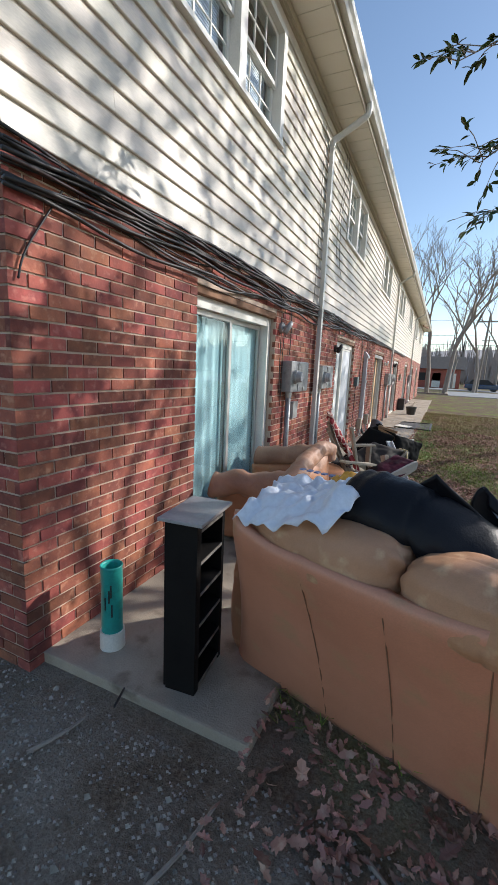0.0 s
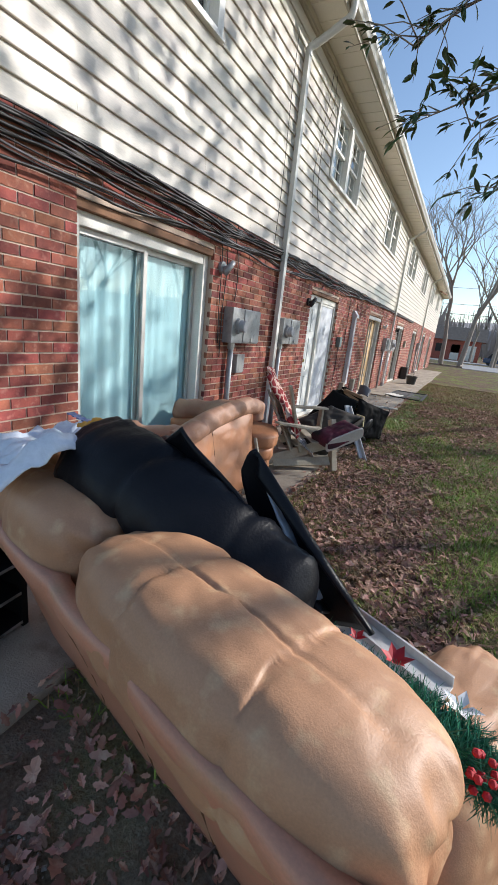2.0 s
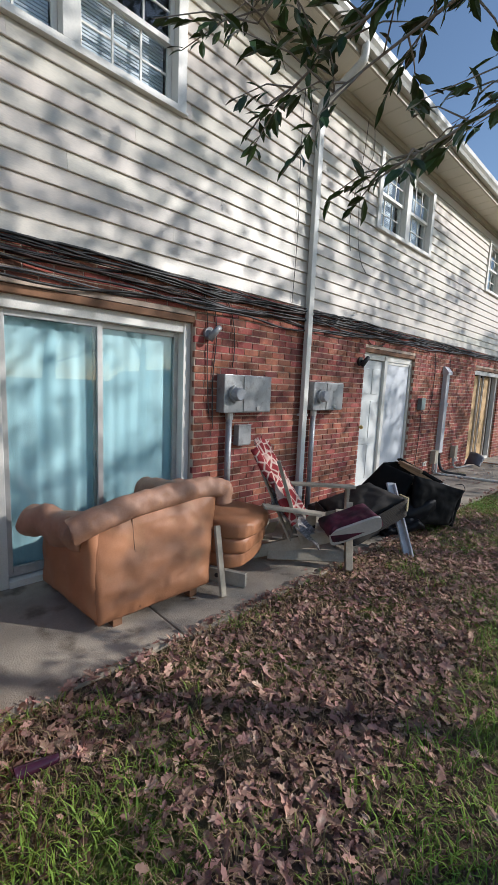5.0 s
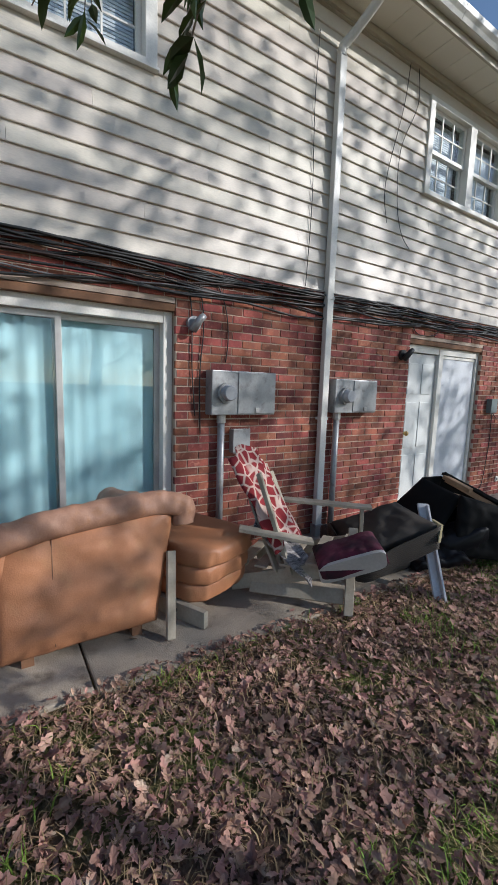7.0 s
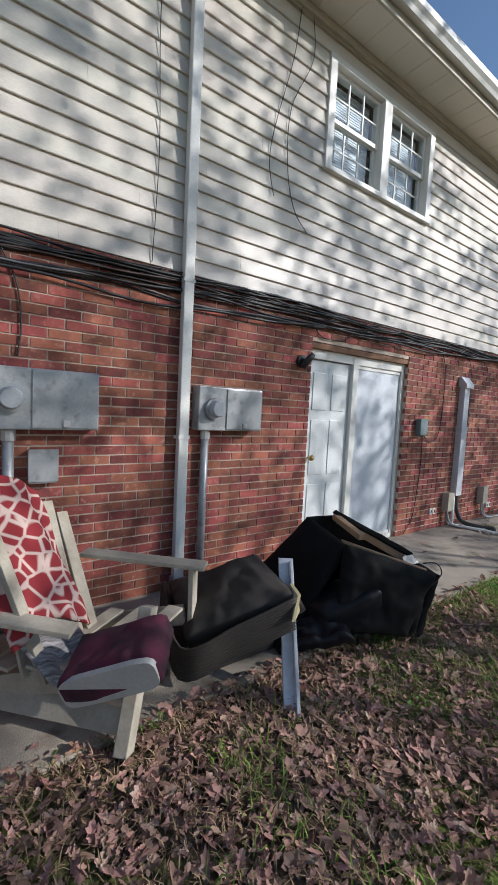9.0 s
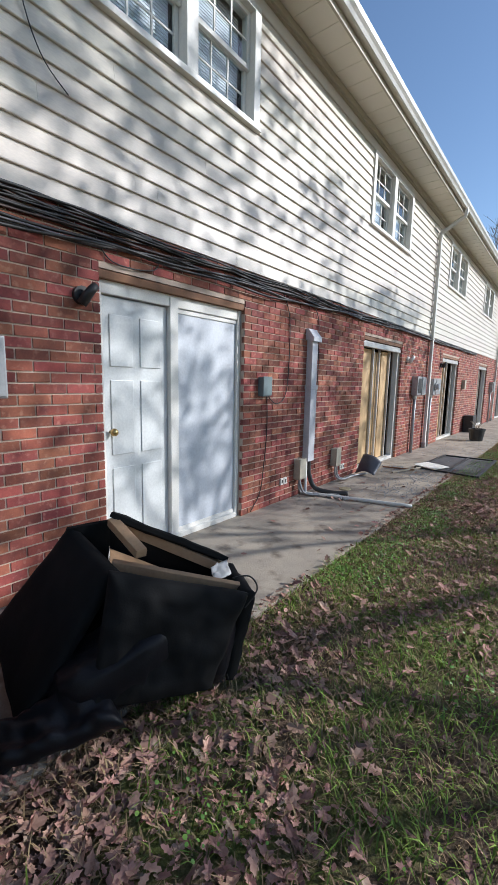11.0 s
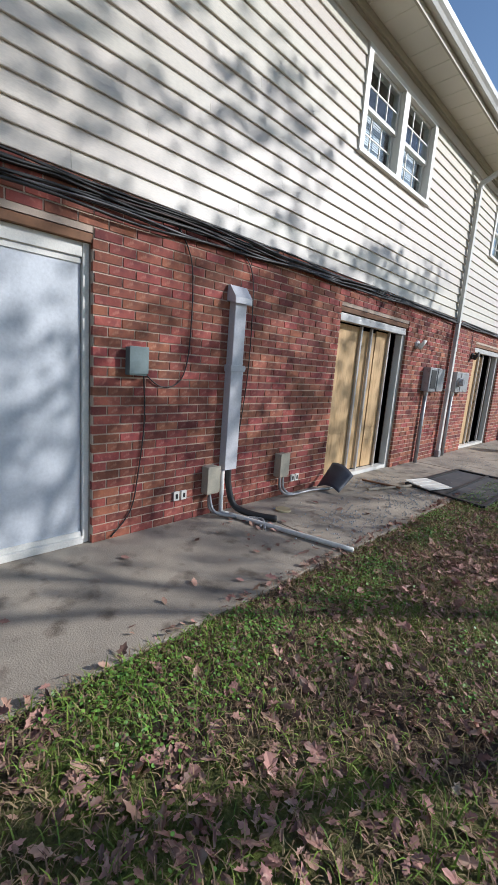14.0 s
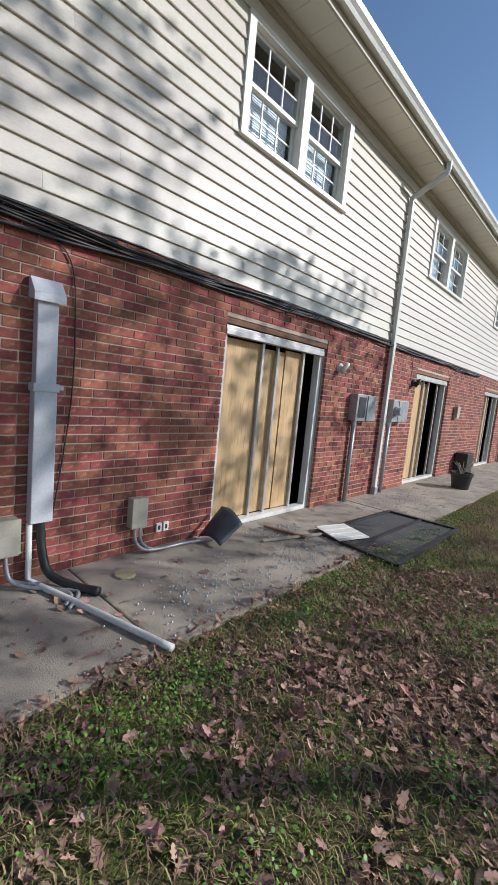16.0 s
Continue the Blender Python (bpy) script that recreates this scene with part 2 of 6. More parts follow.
def build_ground():
    xs = [-400, -120, -40, -12, -4, -2.2] + [-2 + 0.12 * i for i in range(68)] + [6.5, 7.5, 9, 12, 18, 30, 60, 140, 400]
    ys = [-300, -80, -20, -6, -2, 0] + [0.2 + 0.12 * i for i in range(150)] + [18.5, 19.2, 20, 21, 22.5, 24, 26, 29, 33, 38, 45, 60, 90, 150, 300, 600]
    bm = bmesh.new()
    g = [[bm.verts.new((x, y, height(x, y))) for y in ys] for x in xs]
    for i in range(len(xs) - 1):
        for j in range(len(ys) - 1):
            bm.faces.new((g[i][j], g[i + 1][j], g[i + 1][j + 1], g[i][j + 1]))
    tagged(part("ground", bm, LAWN, smooth=True), "patchy winter lawn with bare earth and leaf mould", "ground", kind="structure")
    walk_ = thing("pavement", "cracked stained concrete walk along the brick wall", "pavement", kind="structure")
    cuts = [Y0 - 0.02, 4.0, 7.45, 10.86, 14.95, 18.7, 22.5, 26.3, 30.1]
    cuts[0] = 1.84
    for a, b in zip(cuts, cuts[1:]):
        bm = bmesh.new()
        box(bm, FACE - 0.15, EDGE - (0.045 if a < 2 else 0) + random.uniform(-0.012, 0.012), a + 0.006, b - 0.006, -0.16, random.uniform(-0.004, 0.003), 0.012)
        part("concrete_slab", bm, CONCRETE, walk_)


build_ground()


# ---- the house: walls ----
def build_walls():
    wall = thing("wall_brick", "red brick ground-floor wall with pale mortar joints", "wall", kind="structure")
    bm = bmesh.new()
    for a, b in clear(DOORS, Y0, Y1):
        box(bm, FACE - 0.20, FACE - 0.007, a + 0.006, b - 0.006, -0.2, BAND + 0.02)
    for a, b in DOORS:
        box(bm, FACE - 0.20, FACE - 0.007, a, b, HEAD + 0.06, BAND + 0.02)
    part("mortar", bm, MORTAR, wall)
    for a, b in DOORS:
        part("lintel", boxes((FACE - 0.11, FACE - 0.012, a - 0.05, b + 0.05, HEAD, HEAD + 0.055), bevel=0.004), BROWNWOOD, wall)
    end = thing("wall_end", "red brick end wall of the house", "wall", kind="structure")
    bm = bmesh.new()
    box(bm, -9.0, FACE - 0.007, Y0 + 0.007, Y0 + 0.2, -0.2, BAND)
    part("mortar", bm, MORTAR, end)
    bm = bmesh.new()
    box(bm, -9.0, FACE - 0.007, Y1 - 0.2, Y1, -0.2, TOP)
    tagged(part("wall_far_end", bm, BRICK_J), "brick end wall", "wall", kind="structure")
    bm = boxes((-9.2, -9.0, Y0, Y1, -0.2, TOP))
    tagged(part("wall_back", bm, MORTAR), "plain back wall", "wall", kind="structure")
    # inner walls get the gloom of unlit rooms through their colour
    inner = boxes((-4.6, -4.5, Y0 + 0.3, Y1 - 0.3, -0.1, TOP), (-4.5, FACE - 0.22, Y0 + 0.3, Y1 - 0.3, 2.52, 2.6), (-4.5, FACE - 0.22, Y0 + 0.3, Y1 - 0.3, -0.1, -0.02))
    tagged(part("wall_inner", inner, DARK), "room walls behind the openings, coloured near-black for unlit rooms", "wall", kind="structure")
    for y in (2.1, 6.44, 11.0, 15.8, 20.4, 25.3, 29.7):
        tagged(part("wall_party", boxes((-4.5, FACE - 0.22, y - 0.08, y + 0.08, -0.02, TOP)), DARK), "party wall coloured near-black for unlit rooms", "wall", kind="structure")
    # siding backing and end
    bm = bmesh.new()
    for a, b in clear(WINS, Y0, Y1):
        box(bm, FACE - 0.16, FACE - 0.012, a, b, BAND + 0.02, TOP)
    for a, b in WINS:
        box(bm, FACE - 0.16, FACE - 0.012, a, b, BAND + 0.02, SILL), box(bm, FACE - 0.16, FACE - 0.012, a, b, LINTEL, TOP)
    box(bm, -9.0, FACE - 0.17, Y0, Y0 + 0.15, BAND, TOP + 1.2)
    sw = thing("wall_siding", "cream lapped vinyl siding on the upper floor", "wall", kind="structure")
    part("sheathing", bm, SIDING, sw)
    z, row, rows = BAND, 0, 0.1245
    while z < TOP - 0.16:
        brk = 1.9 + (row * 1.37) % 3.6
        cuts = [Y0]
        while brk < Y1:
            if brk > Y0 + 0.3:
                cuts.append(brk)
            brk += 3.66
        cuts.append(Y1)
        spans = WINS if z + rows > SILL and z < LINTEL else []
        for c0, c1 in zip(cuts, cuts[1:]):
            for a, b in clear(spans, c0, c1):
                if b - a < 0.05:
                    continue
                bm = bmesh.new()
                v = [bm.verts.new(q) for y in (a + 0.0007, b - 0.0007) for q in ((FACE - 0.012, y, z + rows + 0.012), (FACE - 0.006, y, z + rows + 0.012), (FACE + 0.014, y, z + 0.004), (FACE + 0.011, y, z), (FACE - 0.012, y, z))]
                for i in range(5):
                    bm.faces.new((v[i], v[(i + 1) % 5], v[5 + (i + 1) % 5], v[5 + i]))
                bm.faces.new(v[:5]), bm.faces.new(v[5:][::-1])
                part("siding_plank", bm, SIDING, sw)
        z += rows
        row += 1
    tagged(part("trim_frieze", boxes((FACE - 0.01, FACE + 0.022, Y0, Y1, z + 0.012, TOP), (FACE + 0.022, FACE + 0.05, Y0, Y1, TOP - 0.07, TOP), bevel=0.004), FRIEZE), "tan frieze board under the eaves", "trim", kind="structure")


build_walls()


def build_roof():
    out = FACE + 0.40
    bm = boxes((FACE - 0.2, out, Y0 - 0.3, Y1 + 0.3, TOP, TOP + 0.02))
    for i in range(int((Y1 - Y0) / 0.3)):
        y = Y0 - 0.2 + i * 0.3
        box(bm, FACE + 0.03, out - 0.01, y, y + 0.012, TOP - 0.006, TOP + 0.002)
    tagged(part("ceiling_soffit", bm, SOFFIT), "cream ribbed soffit under the eaves", "soffit", kind="structure")
    roof = thing("roof", "low shingled roof with a white gutter", "roof", kind="structure")
    bm = bmesh.new()
    v = [bm.verts.new(q) for y in (Y0 - 0.35, Y1 + 0.35) for q in ((out + 0.05, y, TOP + 0.17), (-5.3, y, TOP + 1.9), (-9.4, y, TOP + 0.3), (-9.4, y, TOP), (-5.3, y, TOP + 1.7), (out, y, TOP + 0.1))]
    for i in range(6):
        bm.faces.new((v[i], v[(i + 1) % 6], v[6 + (i + 1) % 6], v[6 + i]))
    bm.faces.new(v[:6]), bm.faces.new(v[6:][::-1])
    part("shingles", bm, SHINGLE, roof)
    part("fascia", boxes((out, out + 0.022, Y0 - 0.35, Y1 + 0.35, TOP - 0.012, TOP + 0.17)), FRIEZE, roof)
    # K-style gutter in lengths
    prof = [(0.024, 0.17), (0.024, 0.06), (0.09, 0.055), (0.105, 0.09), (0.13, 0.12), (0.135, 0.172), (0.12, 0.172), (0.118, 0.125), (0.09, 0.1), (0.03, 0.07), (0.03, 0.17)]
    y = Y0 - 0.35
    while y < Y1:
        e = min(y + 6.1, Y1 + 0.35)
        bm = bmesh.new()
        a, b = [[bm.verts.new((out + px, yy, TOP + pz)) for px, pz in prof] for yy in (y + 0.002, e - 0.002)]
        for i in range(len(prof)):
            q = (i + 1) % len(prof)
            bm.faces.new((a[i], a[q], b[q], b[i]))
        bm.faces.new(a), bm.faces.new(b[::-1])
        part("gutter", bm, GUTTER, roof)
        y = e
    for y in SPOUTS:
        sp = thing("downspout", "white metal downspout on the facade", "downspout", group="downspouts")
        x = FACE + 0.055
        part("pipe", boxes((x - 0.03, x + 0.03, y - 0.04, y + 0.04, 0.08, TOP - 0.42), bevel=0.008), GUTTER, sp)
        line = smooth_line([(x, y, TOP - 0.44), (x + 0.01, y, TOP - 0.36), (x + 0.12, y + 0.05, TOP - 0.27), (out - 0.04, y + 0.1, TOP - 0.14), (out + 0.06, y + 0.12, TOP - 0.06), (out + 0.07, y + 0.12, TOP + 0.08)])
        part("elbow", tube(line, 0.042, 8), GUTTER, sp, smooth=True)
        part("boot", boxes((x - 0.042, x + 0.042, y - 0.052, y + 0.052, 0.0, 0.12), bevel=0.008), GREYBOX, sp)
        for z in (2.36, 1.2):
            part("strap", boxes((FACE - 0.002, x + 0.034, y - 0.046, y + 0.046, z, z + 0.025)), GUTTER, sp)


build_roof()


# ---- windows: two double-hung sashes under one frame ----
def build_window(a, b, no):
    w = thing(f"window_{no}", "white twin double-hung window with grilles", "window", kind="structure")
    x = FACE
    fr = boxes((x - 0.13, x + 0.03, a - 0.05, a + 0.035, SILL - 0.04, LINTEL + 0.02), (x - 0.13, x + 0.03, b - 0.035, b + 0.05, SILL - 0.04, LINTEL + 0.02),
               (x - 0.13, x + 0.03, a + 0.035, b - 0.035, LINTEL - 0.035, LINTEL + 0.02), (x - 0.13, x + 0.045, a - 0.06, b + 0.06, SILL - 0.06, SILL - 0.04), (x - 0.13, x + 0.03, a + 0.035, b - 0.035, SILL - 0.04, SILL),
               ((x - 0.13), x + 0.028, (a + b) / 2 - 0.06, (a + b) / 2 + 0.06, SILL, LINTEL - 0.035), bevel=0.004)
    part("window_frame", fr, TRIM, w)
    mid = (SILL + LINTEL) / 2 - 0.02
    for s, e in ((a + 0.035, (a + b) / 2 - 0.06), ((a + b) / 2 + 0.06, b - 0.035)):
        for lo, hi, d in ((mid - 0.015, LINTEL - 0.035, -0.03), (SILL, mid + 0.02, -0.065)):
            xx = x + d
            sash = boxes((xx - 0.03, xx, s + 0.002, s + 0.04, lo, hi), (xx - 0.03, xx, e - 0.04, e - 0.002, lo, hi), (xx - 0.03, xx, s + 0.04, e - 0.04, lo, lo + 0.04), (xx - 0.03, xx, s + 0.04, e - 0.04, hi - 0.035, hi), bevel=0.003)
            sob = part("sash", sash, TRIM, w)
            gr = bmesh.new()
            for i in (1, 2):
                y = s + 0.04 + (e - s - 0.08) * i / 3
                box(gr, xx - 0.024, xx - 0.008, y - 0.007, y + 0.007, lo + 0.04, hi - 0.035)
            z = (lo + hi) / 2
            box(gr, xx - 0.022, xx - 0.010, s + 0.04, e - 0.04, z - 0.007, z + 0.007)
            part("grille", gr, TRIM, sob)
            pn = part("pane", boxes((xx - 0.018, xx - 0.014, s + 0.04, e - 0.04, lo + 0.04, hi - 0.035)), PANE, sob)
            pn.visible_shadow = False
        bl = bmesh.new()
        z = SILL + 0.03
        while z < (SILL + 0.5 if no % 2 else LINTEL - 0.06):
            box(bl, x - 0.158, x - 0.150, s + 0.03, e - 0.03, z, z + 0.017)
            z += 0.024
        part("blind", bl, BLIND, w, "white horizontal blind slats")


for i, (a, b) in enumerate(WINS):
    build_window(a, b, i + 1)


# ---- doors ----
def jamb(parent, a, b, depth=0.10, w=0.06, material=TRIM, head=HEAD):
    x = FACE - depth
    part("door_frame", boxes((x - 0.06, x + 0.035, a, a + w, 0.0, head), (x - 0.06, x + 0.035, b - w, b, 0.0, head), (x - 0.06, x + 0.03, a + w, b - w, head - 0.09, head), (x - 0.06, x + 0.05, a + w, b - w, 0.0, 0.05), bevel=0.005), material, parent)


def slider(no, a, b):
    """Sliding glass door with pale sheets hung behind it."""
    d = thing(f"door_{no}", "closed sliding glass door with pale teal sheets behind it", "sliding door", kind="structure")
    jamb(d, a, b, w=0.075)
    x, mid = FACE - 0.12, (a + b) / 2 - 0.03
    for s, e, dx in ((a + 0.075, mid + 0.03, 0.0), (mid - 0.03, b - 0.075, -0.035)):
        xx = x + dx
        leaf = part("door_leaf", boxes((xx - 0.03, xx, s, s + 0.045, 0.06, HEAD - 0.09), (xx - 0.03, xx, e - 0.045, e, 0.06, HEAD - 0.09), (xx - 0.03, xx, s + 0.045, e - 0.045, 0.06, 0.13), (xx - 0.03, xx, s + 0.045, e - 0.045, HEAD - 0.135, HEAD - 0.09), bevel=0.004), ALU, d)
        pn = part("pane", boxes((xx - 0.018, xx - 0.013, s + 0.045, e - 0.045, 0.13, HEAD - 0.135)), PANE, leaf)
        pn.visible_shadow = False
    bm = bmesh.new()
    n = 90
    up, lo = [], []
    for i in range(n + 1):
        y = a + 0.08 + (b - a - 0.16) * i / n
        f = 0.010 * math.sin(i * 0.9 + 2 * math.sin(i * 0.13)) * (1.0 if 14 < i < 44 else 0.25)
        up.append(bm.verts.new((x - 0.085 + f, y, HEAD - 0.13))), lo.append(bm.verts.new((x - 0.085 + f * 1.3, y, 0.08)))
    for i in range(n):
        bm.faces.new((up[i], up[i + 1], lo[i + 1], lo[i]))
    part("sheet", bm, CURTAIN, d, "pale teal cloth sheet", smooth=True)


slider(1, *DOORS[0])


def panel_door(no, a, b):
    d = thing(f"door_{no}", "closed white panel door beside a white painted board", "door", kind="structure")
    jamb(d, a, b, depth=0.085, w=0.045)
    x, mid = FACE - 0.085, a + 0.66
    part("mullion", boxes((x - 0.05, x + 0.04, mid, mid + 0.085, 0.0, HEAD - 0.02), bevel=0.005), TRIM, d)
    bm = boxes((x - 0.045, x - 0.005, a + 0.05, mid - 0.006, 0.06, HEAD - 0.1))
    leaf = part("door_leaf", bm, WHITEDOOR, d)
    w0, w1 = a + 0.05, mid - 0.006
    for z0, z1 in ((0.2, 0.72), (0.82, 1.38), (1.48, 1.85)):
        for s, e in ((w0 + 0.07, (w0 + w1) / 2 - 0.035), ((w0 + w1) / 2 + 0.035, w1 - 0.07)):
            part("panel", boxes((x - 0.006, x + 0.004, s, e, z0, z1), bevel=0.004), WHITEDOOR, leaf)
    bm = bmesh.new()
    bmesh.ops.create_uvsphere(bm, u_segments=12, v_segments=8, radius=0.03, matrix=Matrix.Translation((x + 0.045, a + 0.11, 1.0)))
    sweep(bm, [(x - 0.005, a + 0.11, 1.0), (x + 0.03, a + 0.11, 1.0)], 0.012)
    part("knob", bm, mat("brass", (0.55, 0.40, 0.16), None, 0.3, metal=0.9), leaf, "brass knob", smooth=True)
    part("board", boxes((x - 0.02, x + 0.008, mid + 0.09, b - 0.05, 0.05, HEAD - 0.06), bevel=0.003), BOARDPAINT, d, "white painted plywood board")
    part("bottom_strip", boxes((x + 0.008, x + 0.02, mid + 0.09, b - 0.05, 0.04, 0.085), (x + 0.008, x + 0.018, mid + 0.09, b - 0.05, HEAD - 0.13, HEAD - 0.1), bevel=0.002), TRIM, d)


panel_door(2, *DOORS[1])


def boarded(no, a, b, gap):
    """A gutted sliding-door opening half closed with plywood."""
    d = thing(f"door_{no}", "broken sliding door boarded with plywood sheets", "door", kind="structure")
    jamb(d, a, b, depth=0.09, w=0.075)
    x = FACE - 0.13
    y, e = a + 0.08, b - 0.08 - gap
    i = 0
    while y < e - 0.1:
        w = min(0.62 if i == 0 else 0.42, e - y)
        part("plywood_sheet", boxes((x - 0.03 - 0.012 * (i % 2), x - 0.012 - 0.012 * (i % 2), y, y + w - 0.01, 0.06, HEAD - 0.11 - 0.03 * (i % 2))), PLY, d, "yellow plywood sheet")
        y += w
        i += 1
    for f in (0.36, 0.52, 0.83):
        yy = a + 0.08 + (b - a - 0.16) * f
        part("rail", boxes((x - 0.008, x + 0.028, yy, yy + 0.035, 0.05, HEAD - 0.1), bevel=0.004), ALU, d)
    part("head_track", boxes((x - 0.03, x + 0.1, a + 0.03, b - 0.03, HEAD - 0.05, HEAD - 0.012), (x + 0.05, x + 0.11, a + 0.03, b - 0.03, HEAD - 0.1, HEAD - 0.05), bevel=0.004), ALU, d)


boarded(3, *DOORS[2], 0.22)
boarded(4, *DOORS[3], 0.75)
boarded(5, *DOORS[4], 0.6)
boarded(6, *DOORS[5], 0.9)
boarded(7, *DOORS[6], 0.5)


# ---- fixtures on the wall ----
def build_cables():
    c = thing("cable_bundle", "thick sagging bundle of black cables under the siding", "cables")
    rng = random.Random(11)
    tints = [BLACKPL, mat("brown_cable", (0.07, 0.045, 0.04), None, 0.6), mat("grey_cable", (0.16, 0.15, 0.15), None, 0.6)]
    for i in range(17):
        far = 21.0 if i < 11 else rng.uniform(7, 12)
        z0, x0 = 2.435 - 0.022 * (i % 11) - rng.uniform(0, 0.012), FACE + 0.012 + rng.uniform(0, 0.03)
        y, pts, ph = Y0 - 0.02, [], rng.uniform(0, 6)
        while y < far:
            thin = min(1.0, max(0.25, 1.3 - (y - 2) / 11))
            sag = 0.03 * math.sin(y * 1.9 + ph) + 0.016 * math.sin(y * 5.3 + 2 * ph)
            pts.append((x0 + 0.012 * math.sin(y * 3 + ph), y, 2.425 - (2.435 - z0) * thin + sag * thin - 0.01))
            y += 0.18
        part("cable", tube(pts, rng.choice((0.006, 0.008, 0.011)), 5), tints[i % 3 if i % 4 == 0 else 0], c, smooth=True)
    drops = [((4.96, 2.38), (5.02, 2.1), (5.03, 1.62), (5.06, 1.25)), ((5.08, 2.36), (5.13, 2.0), (5.1, 1.6), (5.11, 1.1)), ((5.22, 2.38), (5.33, 2.15), (5.36, 1.9), (5.34, 1.7)),
             ((9.98, 2.36), (10.14, 2.1), (10.15, 1.5), (10.08, 1.22), (9.9, 1.16), (9.72, 1.28)), ((9.74, 1.3), (9.76, 0.9), (9.72, 0.5), (9.66, 0.2), (9.5, 0.02)),
             ((10.55, 2.36), (10.78, 2.2), (10.83, 1.8), (10.82, 1.2), (10.72, 0.4)), ((8.3, 2.34), (8.25, 2.2), (7.9, 2.18), (7.75, 2.34)), ((16.7, 2.38), (16.75, 2.1), (16.72, 1.7)),
             ((2.05, 2.3), (1.85, 2.0), (1.80, 1.86))]
    for d in drops:
        part("cable", tube(smooth_line([(FACE + 0.014, y, z) for y, z in d]), 0.0055, 5), BLACKPL, c, smooth=True)
    w = thing("loose_wire", "thin dark wires hanging down over the siding", "wire")
    for d in (((7.42, 4.85), (7.36, 4.4), (7.2, 3.8), (7.16, 3.5), (7.22, 3.25)), ((7.55, 4.85), (7.58, 4.5), (7.36, 4.0), (7.36, 3.5), (7.46, 3.2), (7.62, 3.06)), ((6.2, 4.6), (6.18, 4.0), (6.2, 3.2), (6.17, 2.45))):
        part("wire", tube(smooth_line([(FACE + 0.022, y, z) for y, z in d]), 0.0035, 4), BLACKPL, w, smooth=True)


build_cables()


def cyl_x(bm, x0, x1, y, z, r, n=20, r2=None):
    return sweep(bm, [(x0, y, z), (x0 + (x1 - x0) * 0.85, y, z), (x1, y, z)], r, n, r2)


def meter_box(y0, y1, z0, z1, split, pole, label, open_=False):
    m = thing("meter_box", label, "electric meter", group="meter boxes")
    x = FACE
    part("body", boxes((x, x + 0.12, y0, y1, z0, z1), bevel=0.008), GREYBOX, m)
    cy, cz = y0 + (split - y0) * 0.55, (z0 + z1) / 2
    if open_:
        part("cover", boxes((x + 0.122, x + 0.132, split + 0.05, y1 + 0.12, z0 + 0.01, z1 - 0.01), bevel=0.003), GREYBOX, m, "loose grey cover")
        # black plate on the solid body imitates the shade inside the open box
        part("cavity_shade_plate", boxes((x + 0.121, x + 0.125, y0 + 0.05, split, z0 + 0.05, z1 - 0.04)), BLACKPL, m)
    else:
        part("cover", boxes((x + 0.121, x + 0.130, split + 0.008, y1 - 0.01, z0 + 0.012, z1 - 0.012), bevel=0.003), GREYBOX, m)
        ring = cyl_x(bmesh.new(), x + 0.12, x + 0.155, cy, cz, 0.085)
        part("meter_ring", ring, GREYBOX, m, smooth=False)
        dome = cyl_x(bmesh.new(), x + 0.15, x + 0.215, cy, cz, 0.068, 20, 0.055)
        part("meter_glass", dome, mat("meter_glass", (0.45, 0.46, 0.47), (0.35, 0.36, 0.38), 0.12, 40, 6, 0.0), m, "round glass meter")
        part("latch", boxes((x + 0.13, x + 0.14, (split + y1) / 2 - 0.02, (split + y1) / 2 + 0.02, z0 + 0.02, z0 + 0.06), bevel=0.003), ALU, m)
    part("conduit", tube([(x + 0.05, pole, -0.01), (x + 0.05, pole, z0 + 0.01)], 0.032, 10), GREYBOX, m, smooth=True)
    part("collar", tube([(x + 0.05, pole, z0 - 0.07), (x + 0.05, pole, z0 + 0.002)], 0.040, 10), ALU, m)
    return m


meter_box(5.16, 5.80, 1.26, 1.63, 5.40, 5.29, "large grey steel electric meter box on the brick wall")
meter_box(6.54, 7.14, 1.27, 1.61, 6.78, 6.64, "grey steel electric meter box beside the downspout")
meter_box(14.75, 15.2, 1.18, 1.56, 15.0, 14.85, "opened grey meter box with a loose cover", True)
meter_box(15.95, 16.55, 1.18, 1.54, 16.15, 16.02, "grey steel electric meter box beside the downspout")
meter_box(24.4, 24.9, 1.18, 1.56, 24.6, 24.5, "opened grey meter box with a loose cover", True)


def wall_box(y0, y1, z0, z1, d, material, name, label, category):
    b = thing(name, label, category)
    part("body", boxes((FACE, FACE + d, y0, y1, z0, z1), bevel=0.008), material, b)
    part("lid", boxes((FACE + d, FACE + d + 0.008, y0 - 0.006, y1 + 0.006, z0 + 0.012, z1 + 0.006), bevel=0.003), material, b)
    return b


